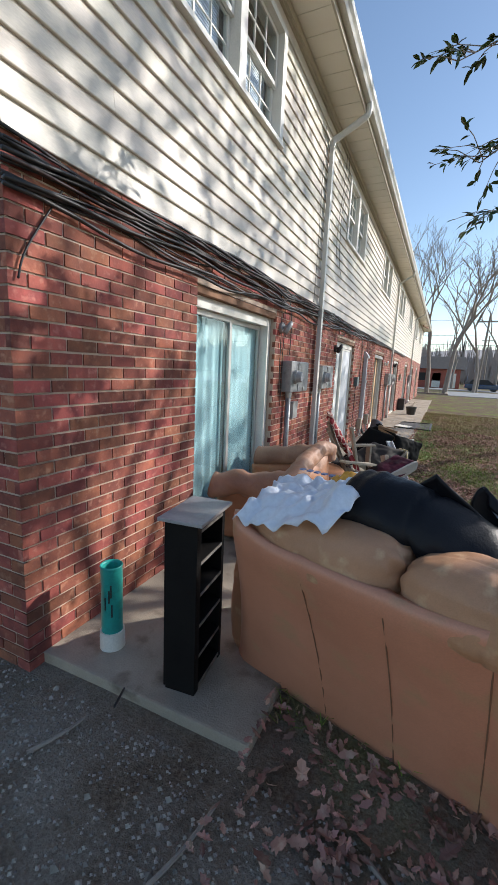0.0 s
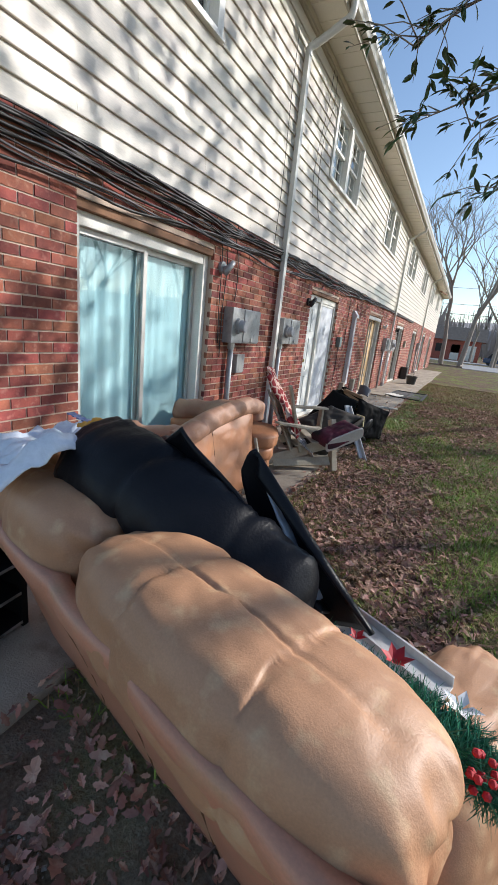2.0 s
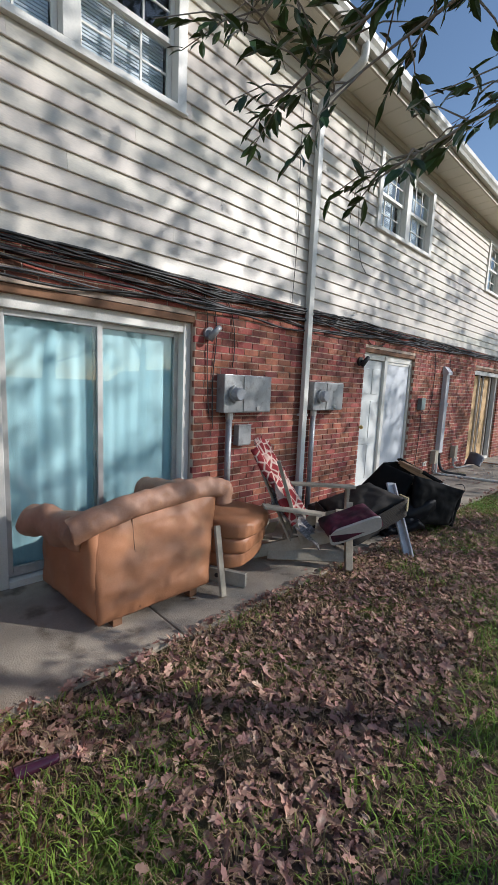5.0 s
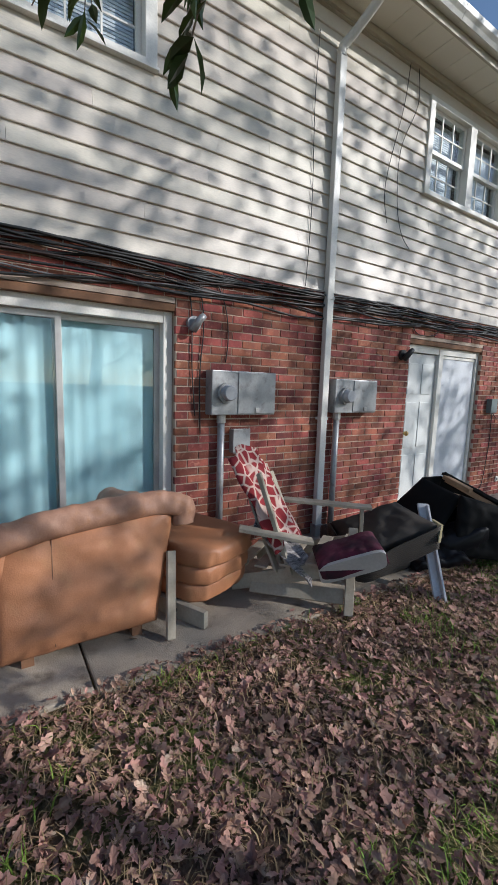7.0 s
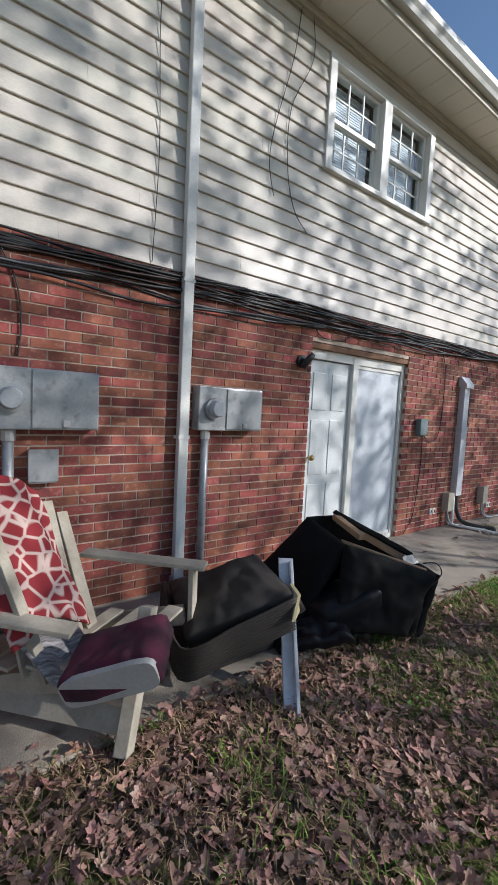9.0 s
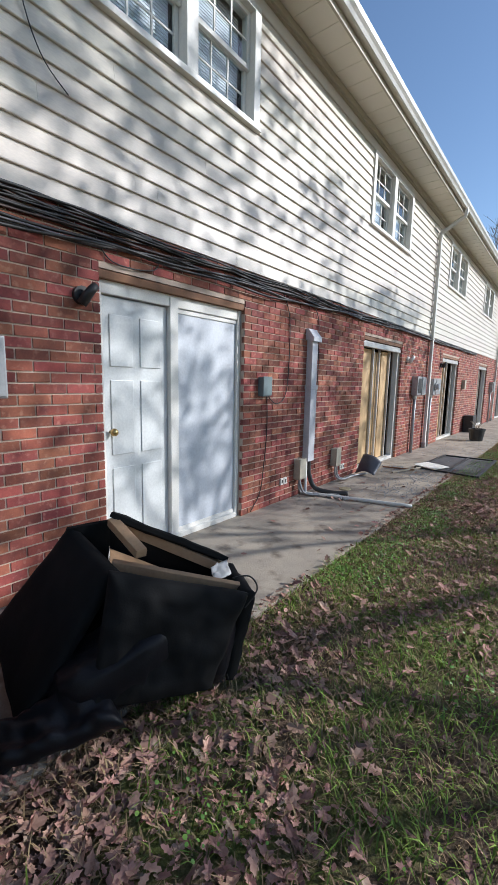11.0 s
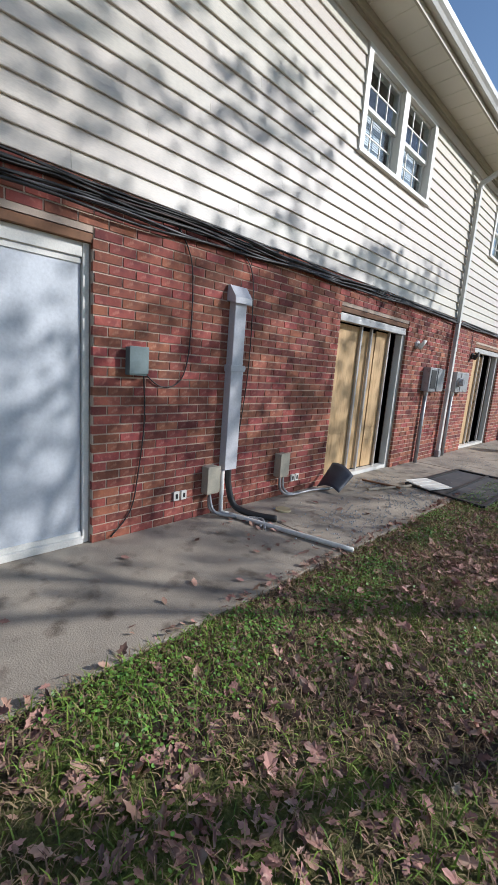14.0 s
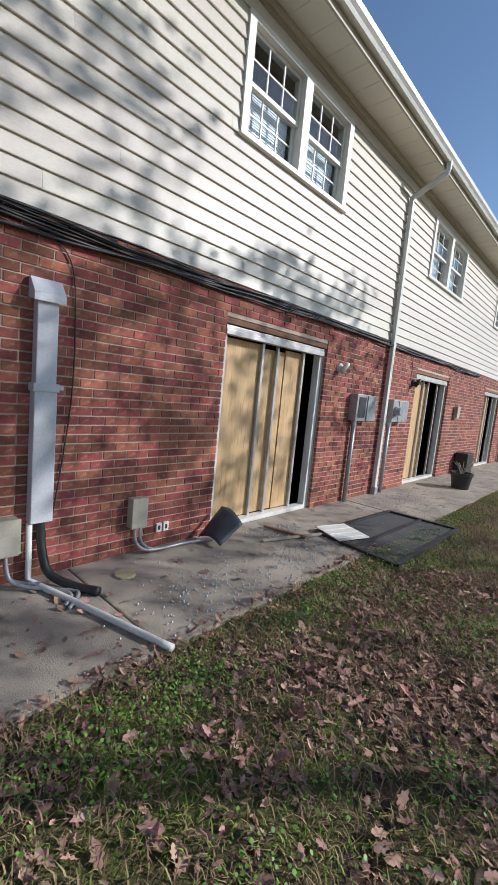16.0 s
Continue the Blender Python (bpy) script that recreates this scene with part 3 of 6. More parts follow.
wall_box(5.40, 5.56, 0.92, 1.13, 0.08, GREYBOX, "junction_box", "small grey junction box under the meter", "junction box")
wall_box(9.60, 9.74, 1.24, 1.44, 0.07, GREENBOX, "telephone_box", "grey-green telephone box with a looped cable", "junction box")
for y, z in ((10.36, 0.22), (11.33, 0.24)):
    wall_box(y, y + 0.13, z, z + 0.25, 0.09, BEIGEBOX, "disconnect_box", "beige outdoor electrical disconnect box low on the wall", "junction box")
wall_box(19.45, 19.62, 1.3, 1.56, 0.08, BEIGEBOX, "telephone_box", "beige box on the brick wall", "junction box")
for y, z in ((10.06, 0.2), (11.62, 0.14)):
    o = thing("outlet", "pair of small white wall outlets low on the brick", "outlet")
    for q in (0, 0.075):
        part("plate", boxes((FACE, FACE + 0.02, y + q, y + q + 0.055, z, z + 0.08), bevel=0.004), TRIM, o)
        part("socket", boxes((FACE + 0.02, FACE + 0.024, y + q + 0.018, y + q + 0.037, z + 0.02, z + 0.06)), BLACKPL, o)


def wall_lamp(y, z, material, label):
    w = thing("wall_lamp", label, "wall lamp")
    part("base", cyl_x(bmesh.new(), FACE, FACE + 0.03, y, z, 0.06, 14), material, w)
    part("arm", tube([(FACE + 0.02, y, z), (FACE + 0.09, y, z + 0.01)], 0.018, 8), material, w)
    part("socket", tube([(FACE + 0.06, y - 0.03, z - 0.06), (FACE + 0.10, y + 0.02, z + 0.03), (FACE + 0.105, y + 0.05, z + 0.06)], 0.034, 10, 0.026), material, w, smooth=True)


wall_lamp(5.04, 1.99, GREYBOX, "broken grey bare wall lamp holder")
wall_lamp(7.66, 1.92, BLACKPL, "dark round wall lamp beside the white door")
wall_lamp(14.36, 1.87, TRIM, "white wall lamp holder without a bulb")
wall_lamp(16.9, 1.88, BLACKPL, "dark wall lamp holder")


def build_duct():
    d = thing("line_cover", "white painted sheet-metal duct with a hood on the brick wall", "duct")
    x = FACE
    part("lower_cover", boxes((x, x + 0.085, 10.555, 10.70, 0.42, 1.33), bevel=0.006), DUCT, d)
    part("upper_cover", boxes((x, x + 0.08, 10.562, 10.693, 1.35, 1.92), bevel=0.006), DUCT, d)
    part("joint_band", boxes((x, x + 0.092, 10.545, 10.71, 1.31, 1.365), (x + 0.02, x + 0.06, 10.71, 10.75, 1.325, 1.355), bevel=0.003), DUCT, d)
    bm = bmesh.new()
    v = [bm.verts.new(q) for y in (10.53, 10.725) for q in ((x, y, 1.9), (x + 0.11, y, 1.88), (x + 0.11, y, 1.93), (x + 0.03, y, 2.03), (x, y, 2.03))]
    for i in range(5):
        bm.faces.new((v[i], v[(i + 1) % 5], v[5 + (i + 1) % 5], v[5 + i]))
    bm.faces.new(v[:5]), bm.faces.new(v[5:][::-1])
    part("hood", bm, DUCT, d)
    l = thing("insulated_line", "black and grey hoses spilling from the duct onto the concrete", "pipe")
    part("black_hose", tube(smooth_line([(x + 0.05, 10.63, 0.44), (x + 0.06, 10.64, 0.25), (x + 0.14, 10.66, 0.08), (x + 0.32, 10.74, 0.035), (x + 0.5, 10.85, 0.03)]), 0.03, 10), BLACKPL, l, smooth=True)
    for k, q in enumerate((0.0, 0.05)):
        part("grey_hose", tube(smooth_line([(x + 0.05, 10.42, 0.23), (x + 0.06 + q, 10.44, 0.06), (x + 0.2 + q, 10.6, 0.02), (x + 0.4, 10.7 + q, 0.02), (x + 0.52 + q, 10.62, 0.018)]), 0.013, 8), GREYBOX, l, smooth=True)
        part("grey_hose", tube(smooth_line([(x + 0.05, 11.38 + q, 0.25), (x + 0.06, 11.40 + q, 0.1), (x + 0.1, 11.52 + q, 0.03), (x + 0.12, 11.9, 0.025), (x + 0.2, 12.2 - q, 0.025)]), 0.013, 8), GREYBOX, l, smooth=True)
    p = thing("drain_pipe", "long white plastic pipe lying across the concrete walk", "pipe")
    part("run", tube(smooth_line([(x + 0.16, 10.58, 0.022), (x + 0.6, 10.7, 0.022), (EDGE + 0.05, 10.87, 0.024)]), 0.021, 10), TRIM, p, smooth=True)
    part("riser", tube([(x + 0.05, 10.56, 0.42), (x + 0.06, 10.56, 0.03), (x + 0.17, 10.585, 0.022)], 0.02, 10), TRIM, p, smooth=True)


build_duct()

# ---- soft goods ----
def blob(w, d, h, e=0.45, wrinkle=0.012, freq=5.0, seed=0.0, nu=40, nv=24, m=None, bm=None):
    """A stuffed, slightly creased block, w by d by h, resting on z = 0."""
    bm = bm or bmesh.new()
    f = lambda q: math.copysign(abs(q) ** e, q)
    rows = []
    for j in range(nv + 1):
        b = -math.pi / 2 + math.pi * j / nv
        ring = []
        for i in range(nu):
            a = 2 * math.pi * i / nu
            p = Vector((f(math.cos(a)) * abs(math.cos(b)) ** e * w / 2, f(math.sin(a)) * abs(math.cos(b)) ** e * d / 2, f(math.sin(b)) * h / 2))
            q = p.normalized() if p.length else p
            p += q * wrinkle * (noise.noise(p * freq + Vector((seed, 0, 0))) + 0.6 * noise.noise(p * freq * 2.6 + Vector((0, seed, 0))))
            p.z += h / 2
            ring.append(bm.verts.new(m @ p if m else p))
        rows.append(ring)
    for A, B in zip(rows, rows[1:]):
        for i in range(nu):
            bm.faces.new((A[i], A[(i + 1) % nu], B[(i + 1) % nu], B[i]))
    bmesh.ops.remove_doubles(bm, verts=bm.verts, dist=1e-5)
    return bm


LEATHER = mat("tan_leather", (0.60, 0.27, 0.165), (0.51, 0.22, 0.13), 0.42, 160, 2.5, 0.25, third=(0.50, 0.27, 0.15), dist=0.002)
LEATHER2 = mat("worn_tan_leather", (0.50, 0.265, 0.145), (0.40, 0.205, 0.11), 0.5, 260, 6.0, 0.3, third=(0.55, 0.35, 0.20), dist=0.0025)
SEAM = mat("leather_seam", (0.24, 0.12, 0.065), None, 0.6)
BLACKLEATHER = mat("black_leather", (0.012, 0.012, 0.015), (0.006, 0.006, 0.008), 0.40, 130, 4, 0.35, dist=0.003, spec=0.2)
SOFA = pose(-0.85, 2.35, -0.09, 0, 0, -15.3)


def groove(q, depth, wide):
    return -depth * math.exp(-(q / wide) ** 2)


def cushion(w, d, h, e, across, along, seed, m, nu=220, nv=110, pucker=0.006):
    """A stuffed cushion with sunken stitched seams at the given places across its width and over its crest, and puckers running out of them."""
    bm = bmesh.new()
    f = lambda q: math.copysign(abs(q) ** e, q)
    rows = []
    for j in range(nv + 1):
        b = -math.pi / 2 + math.pi * j / nv
        ring = []
        for i in range(nu):
            a = 2 * math.pi * i / nu
            p = Vector((f(math.cos(a)) * abs(math.cos(b)) ** e * w / 2, f(math.sin(a)) * abs(math.cos(b)) ** e * d / 2, f(math.sin(b)) * h / 2))
            q = p.normalized() if p.length else p
            g = 0.011 * noise.noise(p * 5 + Vector((seed, 0, 0))) + 0.004 * noise.noise(p * 22 + Vector((0, seed, 0)))
            for c in across:
                g += groove(p.x - c * w - 0.012 * noise.noise((p.y * 9, p.z * 9, seed)), 0.009, 0.007) + groove(p.x - c * w, 0.005, 0.05)
                g += pucker * math.exp(-abs(p.x - c * w) / 0.07) * noise.noise((p.x * 6, p.y * 34, p.z * 34 + seed))
            for c in along:
                g += groove(p.y - c * d - 0.010 * noise.noise((p.x * 9, 0, seed)), 0.008, 0.007) * (1 if p.z > 0 else 0)
                g += (pucker * math.exp(-abs(p.y - c * d) / 0.06) * noise.noise((p.x * 36, p.y * 6, seed))) if p.z > 0 else 0
            edge = max(abs(p.x) / (w / 2) - 0.72, 0)
            g += 0.05 * edge * noise.noise((p.y * 26, p.z * 26, seed + 3))
            ring.append(bm.verts.new(m @ (p + q * g + Vector((0, 0, h / 2)))))
        rows.append(ring)
    for A, B in zip(rows, rows[1:]):
        for i in range(nu):
            bm.faces.new((A[i], A[(i + 1) % nu], B[(i + 1) % nu], B[i]))
    bmesh.ops.remove_doubles(bm, verts=bm.verts, dist=1e-5)
    return bm


def slab(c, thick, n=16, bulge=0.0, wrinkle=0.0, freq=6.0, seed=0.0, down=None):
    """A panel over four corners with thickness, swelling and creases."""
    c = [Vector(q) for q in c]
    nor = (c[1] - c[0]).cross(c[3] - c[0]).normalized()
    if down is not None and nor.dot(Vector(down)) < 0:
        nor = -nor
    bm = bmesh.new()
    sheets = []
    for k in (0, 1):
        g = []
        for i in range(n + 1):
            row = []
            for j in range(n + 1):
                u, v = i / n, j / n
                p = c[0].lerp(c[1], u).lerp(c[3].lerp(c[2], u), v)
                r = min(u, 1 - u, v, 1 - v)
                soft = min(1.0, r * 7) ** 0.5
                w = wrinkle * (noise.noise(p * freq + Vector((seed, 0, 0))) + 0.5 * noise.noise(p * freq * 2.7))
                off = thick * (0.5 + (k - 0.5) * (0.55 + 0.45 * soft)) + (bulge * soft * (k * 2 - 1)) + w
                row.append(bm.verts.new(p + nor * off))
            g.append(row)
        sheets.append(g)
        for i in range(n):
            for j in range(n):
                bm.faces.new((g[i][j], g[i + 1][j], g[i + 1][j + 1], g[i][j + 1]))
    A, B = sheets
    rim = [(i, 0) for i in range(n)] + [(n, j) for j in range(n)] + [(n - i, n) for i in range(n)] + [(0, n - j) for j in range(n)]
    for (i, j), (k, l) in zip(rim, rim[1:] + rim[:1]):
        bm.faces.new((A[i][j], A[k][l], B[k][l], B[i][j]))
    return bm


def build_sofa():
    s = thing("sofa", "worn tan leather reclining sofa seen from its back on the dirt", "sofa", SOFA)
    L, H = 1.78, 0.965
    bm = bmesh.new()
    nu, nv = 72, 22
    rim = lambda u: H + 0.075 * math.exp(-((u - 0.30) / 0.16) ** 2) - 0.02 * math.exp(-((u - 1.0) / 0.2) ** 2)
    seams = (0.62, 0.93, 1.24, 1.54)

    def shell(i, j, back):
        f = j / nv
        left = 0.012 + 0.27 * f ** 1.1 + 0.02 * math.sin(math.pi * f)
        u = left + (L - left) * i / nu
        z = 0.02 + (rim(u) - 0.02) * f
        v = -0.40 * z + 0.03 * math.sin(math.pi * f) + 0.004 * noise.noise((u * 5, z * 5, 0))
        v += sum(0.007 * math.exp(-((u - q) / 0.008) ** 2) for q in seams) - 0.010 * abs(math.sin(math.pi * (u - 0.62) / 0.31)) * f
        end = min(1.0, min(i, nu - i) / 5)
        v += 0.07 * (1 - end) ** 2
        if f > 0.9:
            v += 0.03 * ((f - 0.9) / 0.1) ** 2
        return (u, v + (0.05 if back else 0.0), z - (0.012 if back else 0.0))
    g = [[[bm.verts.new(shell(i, j, k)) for j in range(nv + 1)] for i in range(nu + 1)] for k in (False, True)]
    for k in (0, 1):
        for i in range(nu):
            for j in range(nv):
                bm.faces.new((g[k][i][j], g[k][i + 1][j], g[k][i + 1][j + 1], g[k][i][j + 1]))
    for i in range(nu):
        bm.faces.new((g[0][i][nv], g[0][i + 1][nv], g[1][i + 1][nv], g[1][i][nv])), bm.faces.new((g[0][i][0], g[0][i + 1][0], g[1][i + 1][0], g[1][i][0]))
    for j in range(nv):
        bm.faces.new((g[0][0][j], g[0][0][j + 1], g[1][0][j + 1], g[1][0][j])), bm.faces.new((g[0][nu][j], g[0][nu][j + 1], g[1][nu][j + 1], g[1][nu][j]))
    part("back_panel", bm, LEATHER, s, smooth=True)
    for q in seams:
        line = [(q, -0.40 * z + 0.03 * math.sin(math.pi * z / H) + 0.002, z) for z in (0.05, 0.2, 0.4, 0.6, 0.75, 0.85)]
        part("seam", tube(smooth_line(line, 4), 0.0028, 5), SEAM, s, smooth=True)
    for i, (a, b, cuts, top) in enumerate(((0.30, 0.96, (0.0,), 0.83), (0.94, 1.75, (-0.17, 0.20), 0.80))):
        m = Matrix.Translation(((a + b) / 2, -0.20, top)) @ pose(0, 0, 0, -4, 1.5 * i, 0)
        part("back_cushion", cushion(b - a, 0.335, 0.27, 0.62, cuts, (-0.02,), 3.1 * i, m), LEATHER2, s, "puffy worn leather back cushion with stitched seams", smooth=True)
        m = Matrix.Translation(((a + b) / 2 - 0.04, 0.27, 0.30))
        part("seat_cushion", cushion(b - a + 0.06, 0.76, 0.28, 0.34, (0.0,), (0.1,), 7.7 * i + 2, m, 90, 44), LEATHER2, s, smooth=True)
    for u, w, h in ((0.10, 0.30, 0.72), (1.69, 0.33, 0.73)):
        m = Matrix.Translation((u, 0.33, 0.01)) @ pose(0, 0, 0, 0, 0, -4 if u > 1 else 0)
        part("arm", cushion(w, 0.70, h, 0.55, (), (-0.1, 0.32), u * 3, m, 96, 60, 0.026), LEATHER2, s, "rounded stuffed arm with radiating creases", smooth=True)
    part("base", boxes((0.10, L - 0.05, 0.06, 0.58, 0.01, 0.30), bevel=0.02), LEATHER, s)


build_sofa()


def on_sofa(u, v, z):
    return SOFA @ Vector((u, v, z))


def cloth(name, pts_fn, nu, nv, material, label, category, thick=0.006, parent=None):
    bm = bmesh.new()
    g = [[bm.verts.new(pts_fn(i / nu, j / nv)) for j in range(nv + 1)] for i in range(nu + 1)]
    for i in range(nu):
        for j in range(nv):
            bm.faces.new((g[i][j], g[i + 1][j], g[i + 1][j + 1], g[i][j + 1]))
    ob = part(name, bm, material, parent, smooth=True)
    so = ob.modifiers.new("thickness", "SOLIDIFY")
    so.thickness = thick
    return tagged(ob, label, category) if not parent else ob


def build_sofa_clutter():
    white = mat("white_plastic_bag", (0.72, 0.75, 0.80), (0.62, 0.66, 0.73), 0.35, 40, 6, 0.4, dist=0.01)
    bag = thing("plastic_bag", "crumpled white plastic bag with an orange patch on the sofa", "bag")

    def sheet(i, j):
        u, v = 0.33 + 0.40 * i, -0.39 + 0.42 * j
        top = 1.15 if v > -0.26 else 1.15 - 0.7 * (-0.26 - v)
        p = on_sofa(u + 0.04 * math.sin(j * 5), v, top - 0.03 * (1 - i) + 0.035 * abs(noise.noise((i * 4, j * 4, 2))) + 0.03 * noise.noise((i * 9, j * 9, 0)) + 0.05 * math.exp(-((i - 0.85) * 5) ** 2))
        return p
    cloth("bag_body", sheet, 36, 26, white, "", "", 0.004, bag)
    dark = mat("printed_blue", (0.12, 0.16, 0.30), None, 0.5)

    def orange(i, j):
        p = on_sofa(0.60 + 0.08 * i + 0.03 * j, -0.12 + 0.08 * j, 1.20 + 0.03 * math.sin(3 * i) * math.sin(3 * j) + 0.02 * noise.noise((i * 5, j * 5, 0)))
        return p
    cloth("orange_patch", orange, 10, 10, mat("orange_plastic", (0.75, 0.36, 0.05), (0.6, 0.26, 0.04), 0.4), "", "", 0.006, bag)
    for q in range(5):
        part("print_bar", boxes((0.42 + 0.035 * q, 0.44 + 0.035 * q, -0.07, -0.045, 1.192, 1.197), m=SOFA), dark, bag)
    # black leather cover, thrown over the cushions
    c = thing("leather_cover", "torn black leather upholstery heaped on the tan sofa", "upholstery")
    S = lambda *q: SOFA @ Vector(q)
    roll = [S(0.66, -0.14, 1.13), S(0.78, -0.13, 1.15), S(0.94, -0.09, 1.115), S(1.12, -0.03, 1.03), S(1.26, 0.03, 0.95), S(1.36, 0.07, 0.90)]
    line = smooth_line(roll, 14)
    bm = bmesh.new()
    rings = []
    side = (SOFA.to_3x3() @ Vector((0, 1, 0))).normalized()
    for k, p in enumerate(line):
        f = k / (len(line) - 1)
        r = 0.098 * min(1.0, (f + 0.03) * 9) ** 0.5 * min(1.0, (1.015 - f) * 9) ** 0.5
        ring = []
        for q in range(28):
            a = 2 * math.pi * q / 28
            lean = side * math.cos(a) * r * 0.85 + (Vector((0, 0, 1)) + side * 0.5) * math.sin(a) * r * 1.05
            fold = 0.010 * noise.noise((f * 9, math.cos(a) * 2, math.sin(a) * 2)) + 0.007 * noise.noise((f * 24 + a, 0, 4)) - 0.016 * math.exp(-((f - 0.43 - 0.05 * math.cos(a)) / 0.012) ** 2) - 0.010 * math.exp(-((f - 0.72 + 0.04 * math.sin(a)) / 0.012) ** 2)
            ring.append(bm.verts.new(p + lean * (1 + fold * 9)))
        rings.append(ring)
    for A, B in zip(rings, rings[1:]):
        for q in range(28):
            bm.faces.new((A[q], A[(q + 1) % 28], B[(q + 1) % 28], B[q]))
    bm.faces.new(rings[0][::-1]), bm.faces.new(rings[-1])
    part("roll", bm, BLACKLEATHER, c, smooth=True)
    part("stitching", tube([S(0.92 + 0.36 * k / 20, -0.165 + 0.15 * k / 20, 1.075 - 0.165 * k / 20) for k in range(21)], 0.0025, 4), mat("thread", (0.25, 0.24, 0.22), None, 0.8), c)
    part("scuff", slab([S(1.27, 0.0, 0.905), S(1.33, 0.02, 0.89), S(1.33, 0.03, 0.94), S(1.28, 0.01, 0.95)], 0.004, 6), mat("scuffed_leather", (0.20, 0.19, 0.17), (0.02, 0.02, 0.02), 0.8, 200, 40, 0.3), c, "worn grey scuff")

    def flap(i, j):
        low = S(0.80 + 0.50 * i, -0.07 + 0.18 * i, 1.12 - 0.18 * i)
        peak = 0.19 * (i / 0.30 if i < 0.30 else (1 - (i - 0.30) / 0.72)) + 0.015
        return low + (side * 0.10 + Vector((0, 0, 1))) * peak * j + side * (0.03 * math.sin(math.pi * j) + 0.018 * noise.noise((i * 4, j * 3, 5)))
    cloth("flap", flap, 40, 16, BLACKLEATHER, "", "", 0.010, c)

    def strap(i, j):
        """A long strip folded to a loop at its top, opening downwards."""
        base = S(1.07, 0.14, 1.235).lerp(S(1.36, 0.17, 0.93), i)
        wide = 0.035 + 0.12 * i ** 0.8
        a = math.pi * (0.08 + 0.98 * j)
        return base + (SOFA.to_3x3() @ Vector((-0.85 * wide * math.cos(a), 0.5 * wide * math.sin(a) * (1 - 0.5 * i), -0.45 * wide * (math.cos(a) + 1) - 0.05 * i))) + Vector((0, 0, -0.07 * (1 - i) * (1 - math.sin(a))))
    cloth("strap", strap, 30, 18, BLACKLEATHER, "", "", 0.014, c)

    def lining(i, j):
        a, b = S(1.10, 0.16, 1.16).lerp(S(1.34, 0.13, 0.90), i), S(1.10, 0.22, 1.10).lerp(S(1.32, 0.46, 0.68), i)
        return a.lerp(b, j) + Vector((0, 0, 0.03 * math.sin(math.pi * j) + 0.012 * noise.noise((i * 7, j * 7, 1))))
    cloth("lining", lining, 22, 16, mat("grey_lining", (0.50, 0.55, 0.64), (0.40, 0.45, 0.54), 0.7, 80, 5, 0.3), "pale grey cloth lining", "", 0.006, c)

    def hem(i, j):
        return S(1.34, 0.13, 0.905).lerp(S(1.32, 0.47, 0.68), i) + SOFA.to_3x3() @ Vector((0.028 * j, 0, -0.016 * j + 0.008 * math.sin(5 * i)))
    cloth("hem", hem, 14, 4, BLACKLEATHER, "", "", 0.012, c)

    def collar(i, j):
        a = 0.4 + 2.5 * i
        return S(0.76 + 0.09 * math.cos(a), -0.02 + 0.07 * math.sin(a), 1.06 + 0.12 * j + 0.02 * math.sin(2 * a)) + side * 0.03 * j
    cloth("collar", collar, 24, 8, BLACKLEATHER, "", "", 0.010, c)
    part("back_fold", blob(0.52, 0.30, 0.15, 0.6, 0.03, 7, 9, 40, 24, Matrix.Translation(S(0.92, 0.08, 0.92)) @ pose(0, 0, 0, 0, 6, -14)), BLACKLEATHER, c, smooth=True)
    for q in ((0.70, -0.05, 1.15), (0.84, -0.03, 1.11)):
        bm = bmesh.new()
        bmesh.ops.create_uvsphere(bm, u_segments=10, v_segments=6, radius=0.010, matrix=Matrix.Translation(S(*q)))
        part("snap", bm, ALU, c, "metal snap", smooth=True)
    # ribbed metal panel leaning on the seat
    p = thing("metal_panel", "ribbed pale grey sheet-metal panel lying on the sofa seat", "metal panel")
    prof = [(0.0, 0.02), (0.012, 0.0), (0.11, 0.0), (0.118, 0.012), (0.132, 0.012), (0.14, 0.0), (0.25, 0.0), (0.258, 0.016), (0.276, 0.016), (0.284, 0.0), (0.39, 0.0), (0.395, 0.025), (0.408, 0.025)]
    low, far, near = Vector((0.475, 2.20, 0.635)), Vector((0.548, 2.495, 0.565)), Vector((0.825, 2.19, 0.69))
    ax, ay = (far - low) / 0.408, (near - far) / 0.36
    m = Matrix((ax, ay, ax.cross(ay).normalized() * -0.8)).transposed().to_4x4()
    m.translation = low
    bm = bmesh.new()
    A, B = [[bm.verts.new(m @ Vector((x, y, z))) for x, z in prof] for y in (0.0, 0.36)]
    for i in range(len(prof) - 1):
        bm.faces.new((A[i], A[i + 1], B[i + 1], B[i]))
    sh = part("sheet", bm, mat("pale_metal", (0.62, 0.61, 0.60), (0.54, 0.53, 0.53), 0.38, 50, 4, 0.06, metal=0.25), p)
    sh.modifiers.new("thickness", "SOLIDIFY").thickness = 0.003
    # tinsel garland with red flowers
    g = thing("garland", "green tinsel christmas garland with red flowers and berries on the sofa", "garland")
    rng = random.Random(4)
    verts, faces = [], []
    line = smooth_line([(0.53, 2.04, 0.76), (0.61, 2.0, 0.77), (0.71, 1.97, 0.77), (0.81, 1.94, 0.75), (0.92, 1.94, 0.71), (0.86, 2.01, 0.71), (0.76, 2.05, 0.71), (0.64, 2.07, 0.71)], 14)
